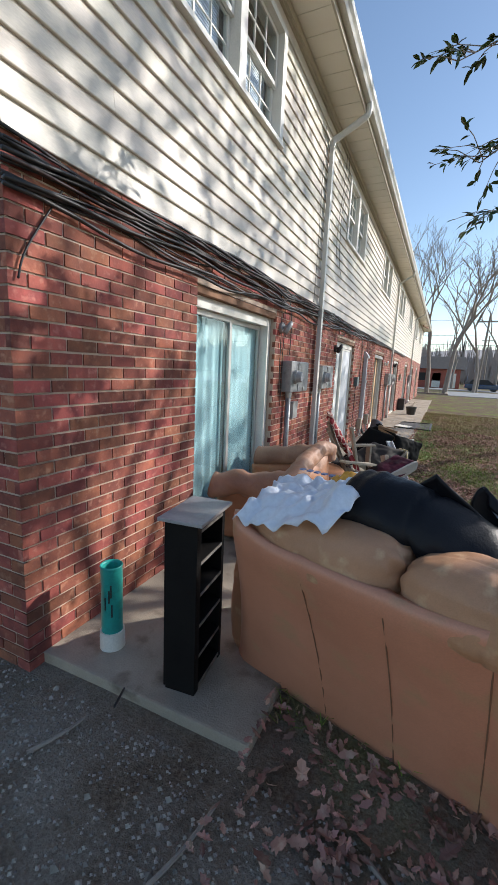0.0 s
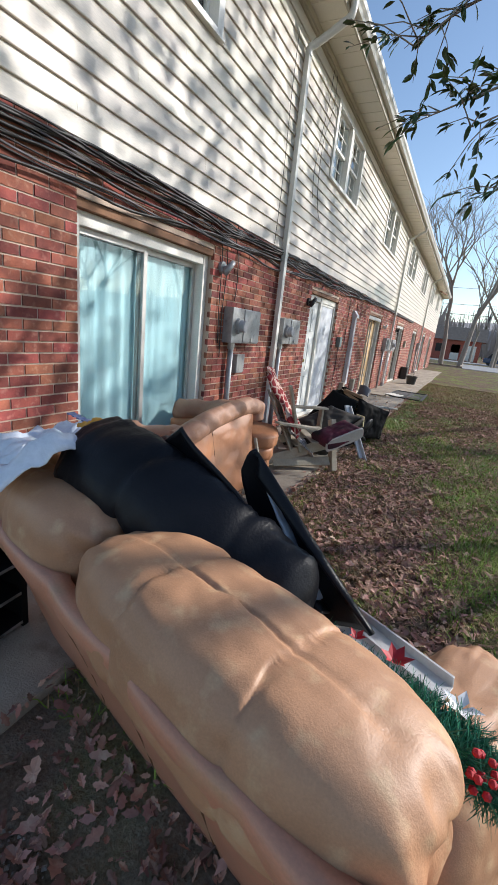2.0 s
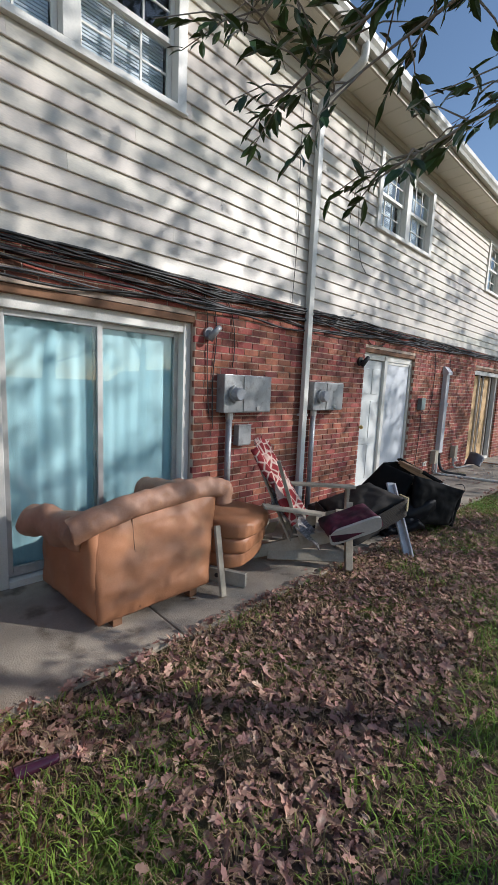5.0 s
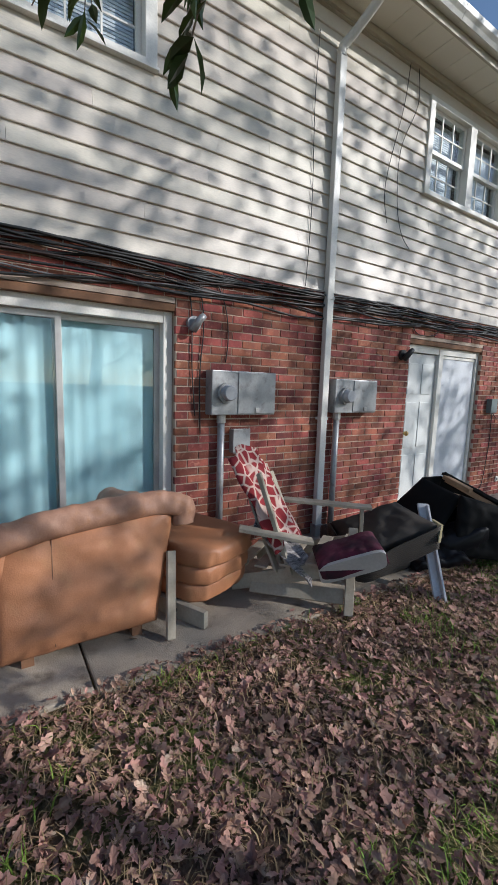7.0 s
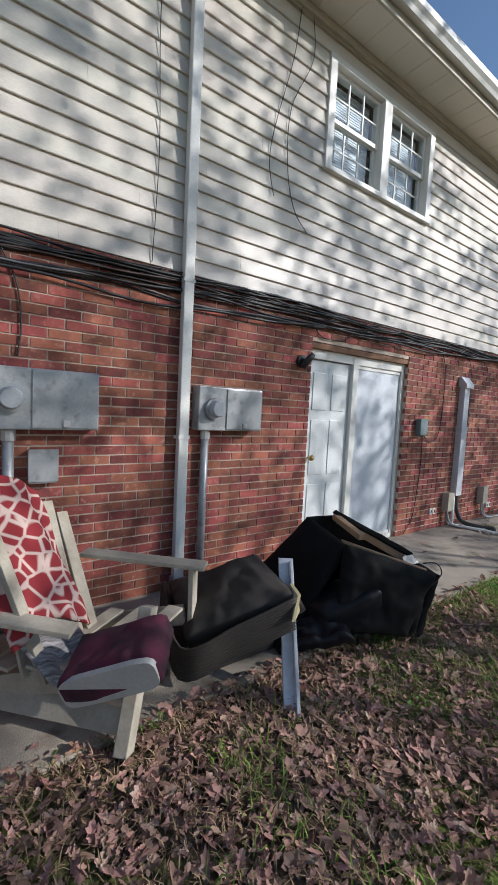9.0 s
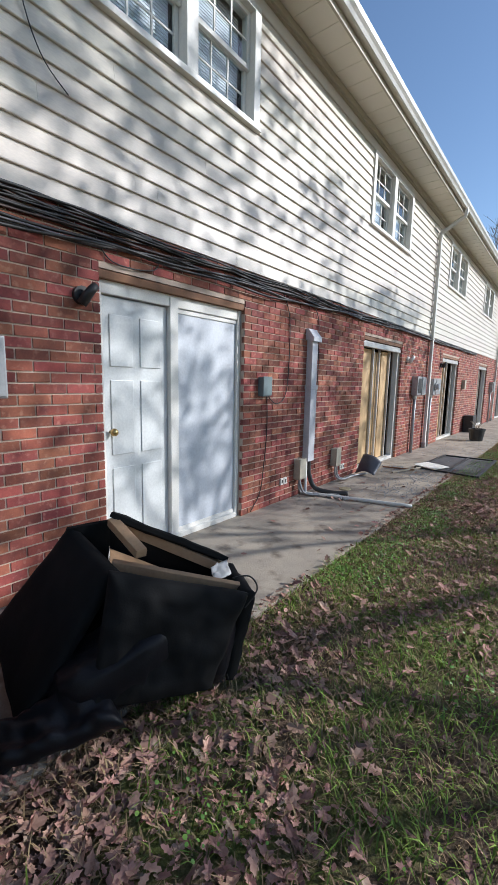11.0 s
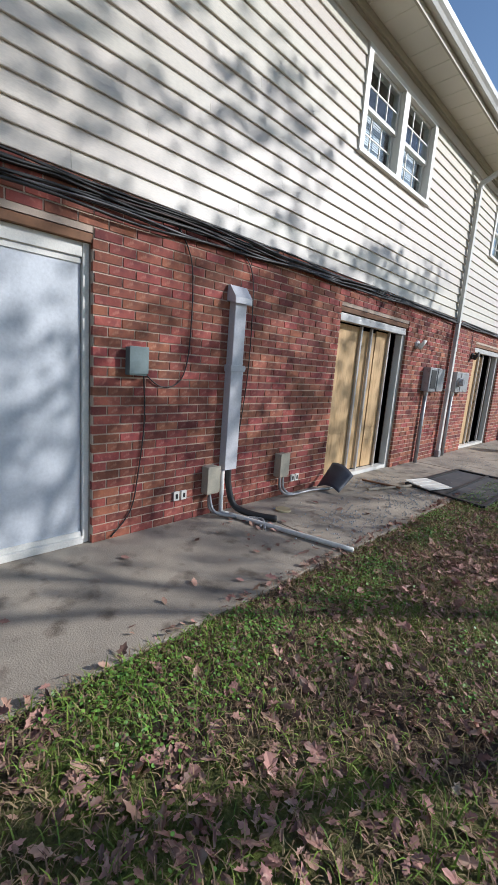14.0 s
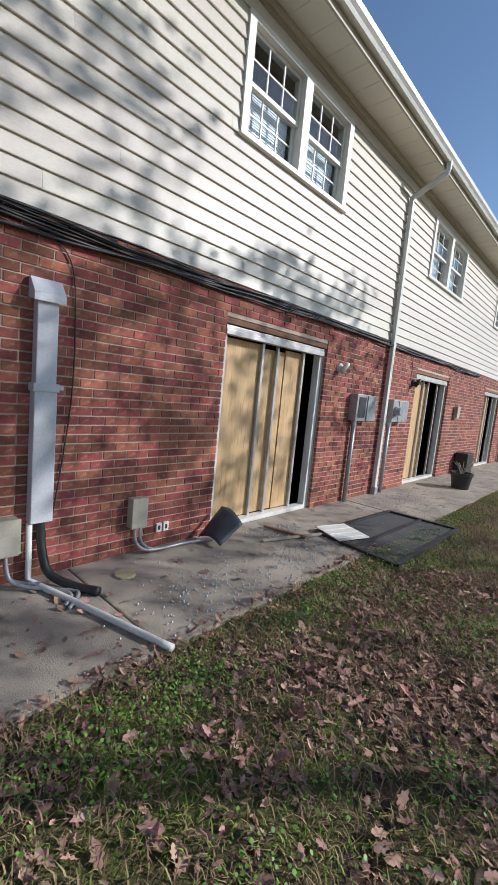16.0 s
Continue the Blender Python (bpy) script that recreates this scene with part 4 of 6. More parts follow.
    for q in line:
        for _ in range(60):
            d = Vector((rng.gauss(0, 1), rng.gauss(0, 1), rng.gauss(0.25, 1))).normalized()
            side = d.orthogonal().normalized() * 0.0016
            o = len(verts)
            l = rng.uniform(0.035, 0.07)
            c = q + Vector((rng.uniform(-1, 1), rng.uniform(-1, 1), rng.uniform(-1, 1))) * 0.012
            verts.extend((c - side, c + side, c + d * l + side * 0.4, c + d * l - side * 0.4))
            faces.append((o, o + 1, o + 2, o + 3))
    me = bpy.data.meshes.new("tinsel")
    me.from_pydata(verts, [], faces)
    me.materials.append(mat("tinsel_green", (0.030, 0.15, 0.085), (0.05, 0.24, 0.15), 0.3, 40, 20, 0.0, metal=0.2, vary=0.5, island=True))
    tin = new("tinsel", me)
    tin.parent = g
    tin["kind"] = "stuff"
    red = mat("red_petal", (0.50, 0.015, 0.025), (0.34, 0.01, 0.02), 0.6, 60, 10, 0.2)
    whitep = mat("white_petal", (0.78, 0.78, 0.80), (0.68, 0.68, 0.72), 0.6)
    leafm = mat("holly_leaf", (0.05, 0.16, 0.08), (0.12, 0.26, 0.15), 0.4)

    def petals(at, count, size, material, name, up=0.5):
        for i in range(count):
            a = 2 * math.pi * i / count + rng.uniform(-0.2, 0.2)
            d = Vector((math.cos(a), math.sin(a), up)).normalized()
            size *= 0.97
            s = Vector((-math.sin(a), math.cos(a), 0)) * size * 0.24
            bm = bmesh.new()
            at_ = Vector(at)
            v = [bm.verts.new(c) for c in (at_, at_ + d * size * 0.45 + s, at_ + d * size - Vector((0, 0, size * 0.15)), at_ + d * size * 0.45 - s, at_ + d * size * 0.5 - Vector((0, 0, size * 0.06)))]
            for x, y in ((0, 1), (1, 2), (2, 3), (3, 0)):
                bm.faces.new((v[x], v[y], v[4]))
            part(name, bm, material, g)
    petals((0.69, 2.11, 0.745), 6, 0.055, red, "petal", 0.9)
    petals((0.83, 2.07, 0.735), 5, 0.052, whitep, "white_petal", 0.6)
    petals((0.95, 1.99, 0.73), 6, 0.06, leafm, "holly_leaf", 0.4)
    petals((0.60, 2.08, 0.79), 5, 0.032, red, "petal", 0.9)
    petals((0.96, 1.93, 0.74), 5, 0.045, red, "petal", 0.9)
    for i in range(16):
        bm = bmesh.new()
        bmesh.ops.create_icosphere(bm, subdivisions=1, radius=0.008, matrix=Matrix.Translation((0.85 + rng.gauss(0, 0.016), 1.895 + rng.gauss(0, 0.016), 0.775 + rng.gauss(0, 0.016))))
        part("berry", bm, red, g)


build_sofa_clutter()


def build_shelf():
    b = thing("shelf_unit", "narrow black shelf unit with a grey top on the concrete", "shelf")
    black = mat("black_laminate", (0.010, 0.009, 0.009), (0.014, 0.013, 0.012), 0.6, 80, 4, 0.1, spec=0.1)
    m = pose(-1.005, 1.955, 0.0, 0, 0, 6)
    W, D, H = 0.17, 0.30, 0.84
    for x in (0, W - 0.018):
        part("side_panel", boxes((x, x + 0.018, 0, D, 0, H), bevel=0.003, m=m) if x == 0 else boxes((x, x + 0.018, 0, 0.03, 0, H), (x, x + 0.018, D - 0.03, D, 0, H), m=m), black, b)
    part("front_panel", boxes((0.018, W, -0.012, 0.0, 0, H), bevel=0.003, m=m), black, b)
    part("back_panel", boxes((0.018, W - 0.018, D - 0.012, D, 0, H), m=m), black, b)
    for i in range(6):
        z = 0.02 + 0.155 * i
        part("shelf", boxes((0.018, W - 0.002, 0.002, D - 0.012, z, z + 0.016), m=m), black, b)
        part("edge", boxes((W - 0.002, W + 0.001, 0.03, D - 0.03, z, z + 0.014), m=m), mat("chipped_edge", (0.25, 0.23, 0.2), (0.06, 0.055, 0.05), 0.7, 60, 12, 0.1), b)
    part("top", boxes((-0.02, W + 0.03, -0.03, D + 0.02, H, H + 0.016), bevel=0.003, m=m), mat("grey_top", (0.34, 0.33, 0.33), (0.24, 0.23, 0.23), 0.4, 60, 5, 0.08), b)
    t = thing("plastic_tube", "open teal plastic tube with a white collar on the concrete", "tube")
    teal = mat("teal_plastic", (0.02, 0.36, 0.31), (0.02, 0.27, 0.24), 0.4, 60, 6, 0.1, third=(0.015, 0.20, 0.18))
    c = Vector((-1.42, 2.06, 0.0))
    bm = bmesh.new()
    n = 28
    rings = [[bm.verts.new(c + Vector((math.cos(2 * math.pi * i / n) * r, math.sin(2 * math.pi * i / n) * r, z))) for i in range(n)] for r, z in ((0.056, 0.02), (0.056, 0.46), (0.060, 0.47), (0.055, 0.475), (0.050, 0.46), (0.050, 0.05))]
    for A, B in zip(rings, rings[1:]):
        for i in range(n):
            bm.faces.new((A[i], A[(i + 1) % n], B[(i + 1) % n], B[i]))
    bm.faces.new(rings[-1])
    part("body", bm, teal, t, smooth=True)
    bm = sweep(bmesh.new(), [c + Vector((0, 0, z)) for z in (0.002, 0.01, 0.07, 0.075, 0.10)], 0.067, 28, 0.064)
    part("collar", bm, TRIM, t, "white plastic collar", smooth=False)
    bm = bmesh.new()
    for q in ((0.2, 0.06), (0.24, -0.04), (0.28, 0.02), (0.31, 0.05)):
        box(bm, c.x + 0.0565 * math.cos(-1.2 + q[1] * 6) - 0.003, c.x + 0.0565 * math.cos(-1.2 + q[1] * 6) + 0.003, c.y + 0.0565 * math.sin(-1.2 + q[1] * 6) - 0.003, c.y + 0.0565 * math.sin(-1.2 + q[1] * 6) + 0.003, q[0], q[0] + 0.07)
    part("scribble", bm, BLACKPL, t)


build_shelf()


# ---- furniture thrown out along the walk ----
BROWNLEATHER = mat("orange_brown_leather", (0.46, 0.20, 0.095), (0.36, 0.15, 0.07), 0.5, 130, 2.6, 0.35, third=(0.44, 0.21, 0.10), dist=0.004)


def beam(bm, a, b, w, t, up=(0, 0, 1)):
    """A board from a to b, w wide across `up`, t thick."""
    a, b = Vector(a), Vector(b)
    d = (b - a).normalized()
    s = d.cross(Vector(up)).normalized()
    u = s.cross(d)
    m = Matrix((s, d, u)).transposed().to_4x4()
    m.translation = a
    box(bm, -w / 2, w / 2, 0, (b - a).length, -t / 2, t / 2, 0.004, m)
    return bm


def build_recliner():
    r = thing("armchair", "battered tan leather armchair with its back to the lawn", "armchair")
    part("back", slab([(-0.80, 3.60, 0.06), (-0.76, 4.41, 0.10), (-0.92, 4.58, 0.74), (-0.95, 3.60, 0.67)], 0.13, 40, 0.012, 0.010, 7.0, 2.0, (-1, 0, 0)), BROWNLEATHER, r, smooth=True)
    # torn padding folded over the top edge
    bm = bmesh.new()
    line = smooth_line([(-0.98, 3.50, 0.62), (-0.95, 3.66, 0.68), (-0.96, 3.92, 0.725), (-0.97, 4.20, 0.745), (-0.96, 4.45, 0.765), (-0.95, 4.62, 0.72), (-0.93, 4.64, 0.62)], 12)
    sweep(bm, line, 0.085, 20, 0.075)
    for v in bm.verts:
        v.co += Vector((1, 0.4, 0.8)) * (0.030 * noise.noise(v.co * 7) + 0.016 * noise.noise(v.co * 19))
    DUSTY = mat("dusty_leather", (0.42, 0.23, 0.15), (0.30, 0.155, 0.10), 0.6, 130, 7, 0.4, third=(0.36, 0.18, 0.10))
    part("top_roll", bm, DUSTY, r, "torn padded top roll", smooth=True)
    for i, (a, b, h) in enumerate((((-0.98, 3.58, 0.60), (-1.62, 3.48, 0.55), 0.0), ((-1.0, 4.36, 0.70), (-1.60, 4.34, 0.64), 0.0))):
        bm = bmesh.new()
        a, b = Vector(a), Vector(b)
        sweep(bm, [a.lerp(b, k / 24) + Vector((0, 0, 0.012 * math.sin(k * 0.5))) for k in range(25)], 0.115, 20, 0.10)
        for v in bm.verts:
            v.co += Vector((0.3, 1, 1)) * (0.022 * noise.noise(v.co * 6) + 0.012 * noise.noise(v.co * 17))
        part("arm", bm, DUSTY, r, "rolled padded arm", smooth=True)
        y = 3.58 if i == 0 else 4.40
        part("side", slab([(-0.84, y, 0.06), (-1.62, y - 0.06, 0.06), (-1.62, y - 0.06, 0.56), (-0.94, y, 0.66)], 0.12, 24, 0.012, 0.012, 6, y, (0, 1 if i == 0 else -1, 0)), BROWNLEATHER, r, smooth=True)
    part("seat", blob(0.66, 0.66, 0.24, 0.4, 0.014, 5, 2, 30, 18, Matrix.Translation((-1.30, 3.98, 0.24))), LEATHER2, r, smooth=True)
    for y in (3.7, 4.28):
        part("foot", boxes((-0.92, -0.84, y, y + 0.06, 0.0, 0.09)), BROWNWOOD, r)
        part("foot", boxes((-1.60, -1.52, y, y + 0.06, 0.0, 0.09)), BROWNWOOD, r)
    part("seam", tube([(-0.795 - 0.13 * k / 12, 3.86 + 0.01 * k / 12, 0.10 + 0.55 * k / 12) for k in range(13)], 0.004, 5), SEAM, r, smooth=True)
    p = thing("loose_plank", "weathered wooden slat leaning against the armchair", "plank")
    part("slat", beam(bmesh.new(), (-0.68, 4.46, 0.012), (-0.86, 4.53, 0.48), 0.06, 0.022, (1, 0.3, 0.3)), OLDWOOD, p)
    o = thing("recliner_footrest", "stack of puffy tan leather recliner cushions on a wooden board", "footrest")
    for i, (z, h, w) in enumerate(((0.08, 0.17, 0.70), (0.20, 0.17, 0.74), (0.32, 0.18, 0.80))):
        part("cushion", cushion(w, 0.60, h, 0.45, (), (), i * 5, Matrix.Translation((-1.19, 4.82, z)) @ pose(0, 0, 0, 0, 0, 22 + i), 80, 30), BROWNLEATHER, o, smooth=True)
    part("board", boxes((-0.42, 0.36, -0.02, 0.02, 0.0, 0.11), bevel=0.004, m=Matrix.Translation((-1.02, 4.54, 0.0)) @ pose(0, 0, 0, 0, 0, 26)), OLDWOOD, o)
    bm = cyl_x(bmesh.new(), 0, 0.01, 0, 0, 0.018, 10)
    bmesh.ops.transform(bm, matrix=Matrix.Translation((-0.90, 4.58, 0.06)) @ pose(0, 0, 0, 0, 0, -64), verts=bm.verts)
    part("knot_hole", bm, BLACKPL, o)


build_recliner()


def build_adirondack():
    c = thing("garden_chair", "weathered wooden adirondack chair with a blanket and cushion dumped on it", "chair")
    P = lambda *q: beam(bmesh.new(), *q)
    part("arm", P((-1.16, 5.62, 0.60), (-0.69, 6.14, 0.585), 0.10, 0.024), OLDWOOD, c)
    part("arm", P((-0.86, 5.02, 0.545), (-0.58, 5.44, 0.47), 0.10, 0.024), OLDWOOD, c)
    part("front_leg", P((-0.36, 5.59, 0.0), (-0.50, 5.74, 0.54), 0.085, 0.06, (1, 1, 0)), OLDWOOD, c)
    part("front_leg", P((-0.74, 6.10, 0.0), (-0.74, 6.09, 0.575), 0.09, 0.028, (1, 1, 0)), OLDWOOD, c)
    part("side_rail", P((-1.05, 5.08, 0.06), (-0.45, 5.60, 0.30), 0.028, 0.11), OLDWOOD, c)
    part("side_rail", P((-1.42, 5.55, 0.06), (-0.76, 6.06, 0.30), 0.028, 0.11), OLDWOOD, c)
    part("low_board", P((-0.92, 5.17, 0.075), (-0.42, 5.60, 0.10), 0.10, 0.024, (0.6, -0.5, 0.6)), OLDWOOD, c)
    for i in range(5):
        f = i / 4
        b = Vector((-0.78, 5.30, 0.20)).lerp(Vector((-0.88, 5.62, 0.20)), f)
        part("back_slat", P(b, b + Vector((-0.30, -0.12, 0.64 + 0.1 * math.sin(math.pi * f))), 0.075, 0.018, (0.8, 0.6, 0.3)), OLDWOOD, c)
        s = Vector((-1.12, 5.28, 0.2)).lerp(Vector((-0.55, 5.72, 0.36)), f)
        part("seat_slat", P(s + Vector((0.14, -0.2, 0)), s + Vector((-0.2, 0.28, 0)), 0.085, 0.018), OLDWOOD, c)
    part("back_post", P((-0.70, 5.36, 0.20), (-0.82, 5.14, 0.92), 0.055, 0.03, (1, 1, 0)), OLDWOOD, c)
    # red and white spotted blanket hung over the back
    bl = bpy.data.materials.new("giraffe_blanket")
    bl.use_nodes = True
    n, k = bl.node_tree.nodes, bl.node_tree.links.new
    vo, rp, co = n.new("ShaderNodeTexVoronoi"), n.new("ShaderNodeValToRGB"), n.new("ShaderNodeTexCoord")
    vo.feature = "DISTANCE_TO_EDGE"
    vo.inputs["Scale"].default_value = 13
    rp.color_ramp.elements[0].position, rp.color_ramp.elements[1].position = 0.05, 0.12
    rp.color_ramp.elements[0].color, rp.color_ramp.elements[1].color = (0.62, 0.45, 0.38, 1), (0.27, 0.025, 0.03, 1)
    k(co.outputs["Object"], vo.inputs["Vector"]), k(vo.outputs["Distance"], rp.inputs[0]), k(rp.outputs[0], n["Principled BSDF"].inputs["Base Color"])
    n["Principled BSDF"].inputs["Roughness"].default_value = 0.95

    def drape(i, j):
        b = Vector((-0.82, 5.14, 0)).lerp(Vector((-0.92, 5.50, 0)), i)
        z = 1.04 - 0.62 * j + 0.05 * math.sin(3 * i) - 0.12 * abs(i - 0.4)
        return b + Vector((-0.22 + 0.34 * j, -0.12 + 0.2 * j, z)) + Vector((1, 0.6, 0)) * 0.035 * (noise.noise((i * 5, j * 3, 0)) + math.sin(i * 11) * 0.4)
    cloth("blanket", drape, 24, 24, bl, "red and white giraffe-print fleece blanket over a chair back", "blanket", 0.012)

    def shirt(i, j):
        return Vector((-1.05 + 0.32 * i + 0.08 * j, 5.30 + 0.28 * i, 0.62 - 0.36 * i + 0.05 * noise.noise((i * 5, j * 5, 3)) - 0.10 * j)) + Vector((0.1, -0.16, 0)) * j
    st = mat("striped_cloth", (0.05, 0.045, 0.05), (0.55, 0.50, 0.48), 0.9, 60, 14, 0.2, stretch=(6, 0.6, 0.6))
    cloth("clothes", shirt, 18, 18, st, "tangled striped clothes on the chair", "clothes", 0.008)
    cu = thing("seat_cushion", "maroon and black seat cushion with a pale board edge", "cushion")
    q = [Vector((-0.43, 5.40, 0.235)), Vector((-0.11, 5.64, 0.44)), Vector((-0.115, 5.60, 0.55)), Vector((-0.405, 5.33, 0.385))]
    back = Vector((-0.24, 0.15, 0.03))
    part("pad", slab([q[3], q[2], q[2] + back, q[3] + back], 0.13, 24, 0.012, 0.014, 8, 3, (0, 0, -1)), mat("maroon_cloth", (0.14, 0.015, 0.045), (0.012, 0.010, 0.012), 0.9, 90, 5, 0.2), cu, smooth=True)
    mid = (q[0] + q[1] + q[2] + q[3]) / 4
    ex, ey = (q[1] - q[0] + q[2] - q[3]) / 2, (q[3] - q[0] + q[2] - q[1]) / 2
    bm = bmesh.new()
    ez = ex.cross(ey).normalized() * 0.012
    ring = [mid + ex * 0.5 * math.copysign(abs(math.cos(a)) ** 0.35, math.cos(a)) + ey * 0.5 * math.copysign(abs(math.sin(a)) ** 0.45, math.sin(a)) for a in (2 * math.pi * k / 40 for k in range(40))]
    A, B = [bm.verts.new(p - ez) for p in ring], [bm.verts.new(p + ez) for p in ring]
    bm.faces.new(A[::-1]), bm.faces.new(B)
    for k in range(40):
        bm.faces.new((A[k], A[(k + 1) % 40], B[(k + 1) % 40], B[k]))
    part("board", bm, mat("pale_plastic", (0.55, 0.53, 0.49), (0.45, 0.43, 0.40), 0.6, 60, 4, 0.1), cu, "pale worn rounded board")
    w = thing("loose_plank", "white painted plank leaning over the walk's edge", "plank")
    bm = beam(bmesh.new(), (-0.20, 6.38, -0.03), (-0.56, 6.60, 0.59), 0.085, 0.022, (1, -0.5, 0.5))
    part("board", beam(bm, (-0.155, 6.38, -0.03), (-0.515, 6.60, 0.59), 0.018, 0.04, (1, -0.5, 0.5)), mat("white_paint_worn", (0.64, 0.64, 0.67), (0.48, 0.47, 0.48), 0.6, 60, 6, 0.15), w)
    d = thing("broken_recliner", "dark brown overturned recliner seat with ribbed edge", "chair")
    brown = mat("dark_brown_cloth", (0.050, 0.040, 0.031), (0.030, 0.025, 0.021), 0.7, 110, 4, 0.25)
    t = [Vector((-1.12, 6.10, 0.36)), Vector((-0.74, 6.50, 0.60)), Vector((-0.30, 6.46, 0.52)), Vector((-0.66, 6.00, 0.22))]
    part("seat", slab(t, 0.20, 30, 0.02, 0.022, 6, 6, (0, 0, -1)), brown, d, smooth=True)
    part("base", boxes((-1.25, -0.62, 6.12, 6.62, 0.0, 0.28), bevel=0.03), BLACKPL, d)
    for k in range(11):
        f = Vector((0.012, -0.010, -0.02 - 0.016 * k))
        part("rib", tube(smooth_line([t[0] + f, t[3] + f + Vector((0.02, -0.02, 0)), t[3].lerp(t[2], 0.5) + f + Vector((0.03, -0.01, 0)), t[2] + f]), 0.0095, 6), brown, d, smooth=True)
    part("foam", slab([t[2] + Vector((-0.10, 0.03, 0.0)), t[2] + Vector((0.01, -0.01, -0.01)), t[2] + Vector((0.03, -0.06, -0.13)), t[2] + Vector((-0.02, 0.02, -0.12))], 0.03, 6), mat("yellow_foam", (0.50, 0.42, 0.24), None, 0.95), d, "torn yellow foam")


build_adirondack()


def build_black_heap():
    h = thing("gutted_armchair", "overturned black leather armchair with its wooden frame laid open", "armchair")
    dull = mat("black_cloth", (0.009, 0.009, 0.009), (0.005, 0.005, 0.005), 0.85, 120, 4, 0.3, spec=0.2)
    raw = mat("raw_pine", (0.42, 0.27, 0.15), (0.30, 0.18, 0.10), 0.8, 60, 5, 0.3)
    V = lambda *q: Vector(q)
    apex, a2, p2, r, k = V(-0.92, 7.10, 0.70), V(-0.53, 7.07, 0.615), V(-0.84, 7.28, 0.71), V(-0.17, 7.52, 0.46), V(-0.50, 7.74, 0.42)
    part("seat_panel", slab([V(-1.28, 6.86, 0.16), apex, a2, V(-0.62, 6.70, 0.06)], 0.07, 24, 0.004, 0.006, 6, 2, (0, 0, -1)), dull, h, smooth=True)
    # the upended seat box: front, far and wall-side panels round an open top
    part("front_panel", slab([a2, r, V(-0.24, 7.36, 0.06), V(-0.46, 6.92, 0.12)], 0.06, 40, 0.03, 0.024, 6, 5, (1, -0.5, 0)), dull, h, smooth=True)
    part("end_panel", slab([r, k, V(-0.56, 7.72, 0.0), V(-0.22, 7.44, 0.04)], 0.06, 24, 0.02, 0.02, 7, 1, (0.4, 1, 0)), dull, h, smooth=True)
    part("back_panel", slab([k, p2, V(-0.96, 7.34, 0.0), V(-0.60, 7.74, 0.0)], 0.04, 12, 0.0, 0.006, 5, 3), dull, h)
    part("side_panel", slab([p2, apex, V(-1.22, 6.98, 0.0), V(-0.98, 7.30, 0.0)], 0.04, 12, 0.0, 0.006, 5, 3), dull, h)
    part("top_edge", slab([p2, p2 + V(0.06, -0.05, 0.02), k + V(0.06, -0.04, 0.03), k], 0.04, 10, 0.0, 0.01, 9, 3), dull, h)
    part("lining", slab([a2 + V(-0.10, 0.06, -0.12), r + V(-0.10, 0.02, -0.12), k + V(0.02, -0.06, -0.14), p2 + V(0.02, -0.02, -0.16)], 0.02, 8), raw, h, "torn brown lining board")
    part("frame_rail", beam(bmesh.new(), p2 + V(0.05, -0.02, 0.0), a2 + V(0.03, 0.14, 0.03), 0.05, 0.04), raw, h, "bare wooden frame rail")
    part("frame_rail", beam(bmesh.new(), p2 + V(0.04, 0.02, -0.03), k + V(0.02, -0.05, 0.0), 0.04, 0.05), raw, h, "bare wooden frame rail")
    part("frame_rail", beam(bmesh.new(), a2 + V(-0.08, 0.06, -0.03), r + V(-0.08, 0.06, -0.04), 0.04, 0.05), raw, h, "bare wooden frame rail")
    part("loose_leather", slab([V(-0.74, 6.64, 0.02), V(-0.46, 6.98, 0.20), V(-0.30, 6.98, 0.08), V(-0.56, 6.60, 0.0)], 0.05, 28, 0.02, 0.035, 9, 8, (0, 0, 1)), BLACKLEATHER, h, smooth=True)
    part("arm", blob(0.30, 0.52, 0.26, 0.6, 0.03, 8, 4, 40, 24, Matrix.Translation((-0.48, 7.12, 0.10)) @ pose(0, 0, 0, 24, 8, -30)), BLACKLEATHER, h, smooth=True)
    part("arm", blob(0.34, 0.40, 0.34, 0.55, 0.03, 7, 1, 40, 24, Matrix.Translation((-0.40, 7.44, 0.05)) @ pose(0, 0, 0, 0, 8, 24)), BLACKLEATHER, h, smooth=True)
    rng = random.Random(3)
    fv, ff = [], []
    for _ in range(160):                       # frayed black threads under the front edge
        f = rng.random()
        p = V(-0.44, 6.98, 0.12).lerp(V(-0.20, 7.42, 0.08), f) + V(0.02, 0, rng.uniform(0, 0.05))
        e = p + V(rng.uniform(-0.02, 0.05), rng.uniform(-0.03, 0.03), -rng.uniform(0.03, 0.09))
        o = len(fv)
        fv.extend((p + V(0, -0.0016, 0), p + V(0, 0.0016, 0), e))
        ff.append((o, o + 1, o + 2))
    me = bpy.data.meshes.new("fringe")
    me.from_pydata(fv, [], ff)
    me.materials.append(dull)
    fr = new("fringe", me)
    fr.parent = h
    fr["kind"] = "stuff"
    part("wire", tube(smooth_line([r + V(-0.06, -0.02, 0.05), r + V(0.0, 0.03, 0.06), r + V(0.03, 0.05, 0.0), r + V(0.0, 0.0, -0.08)]), 0.004, 5), BLACKPL, h, smooth=True)
    p = thing("paper_scrap", "crumpled white paper scrap in the gutted chair", "paper")

    def scrap(i, j):
        return k + V(0.06 + 0.12 * i, -0.16 + 0.12 * j - 0.1 * i, 0.045 + 0.02 * noise.noise((i * 4, j * 4, 0)))
    cloth("sheet", scrap, 8, 8, TRIM, "", "", 0.003, p)


build_black_heap()


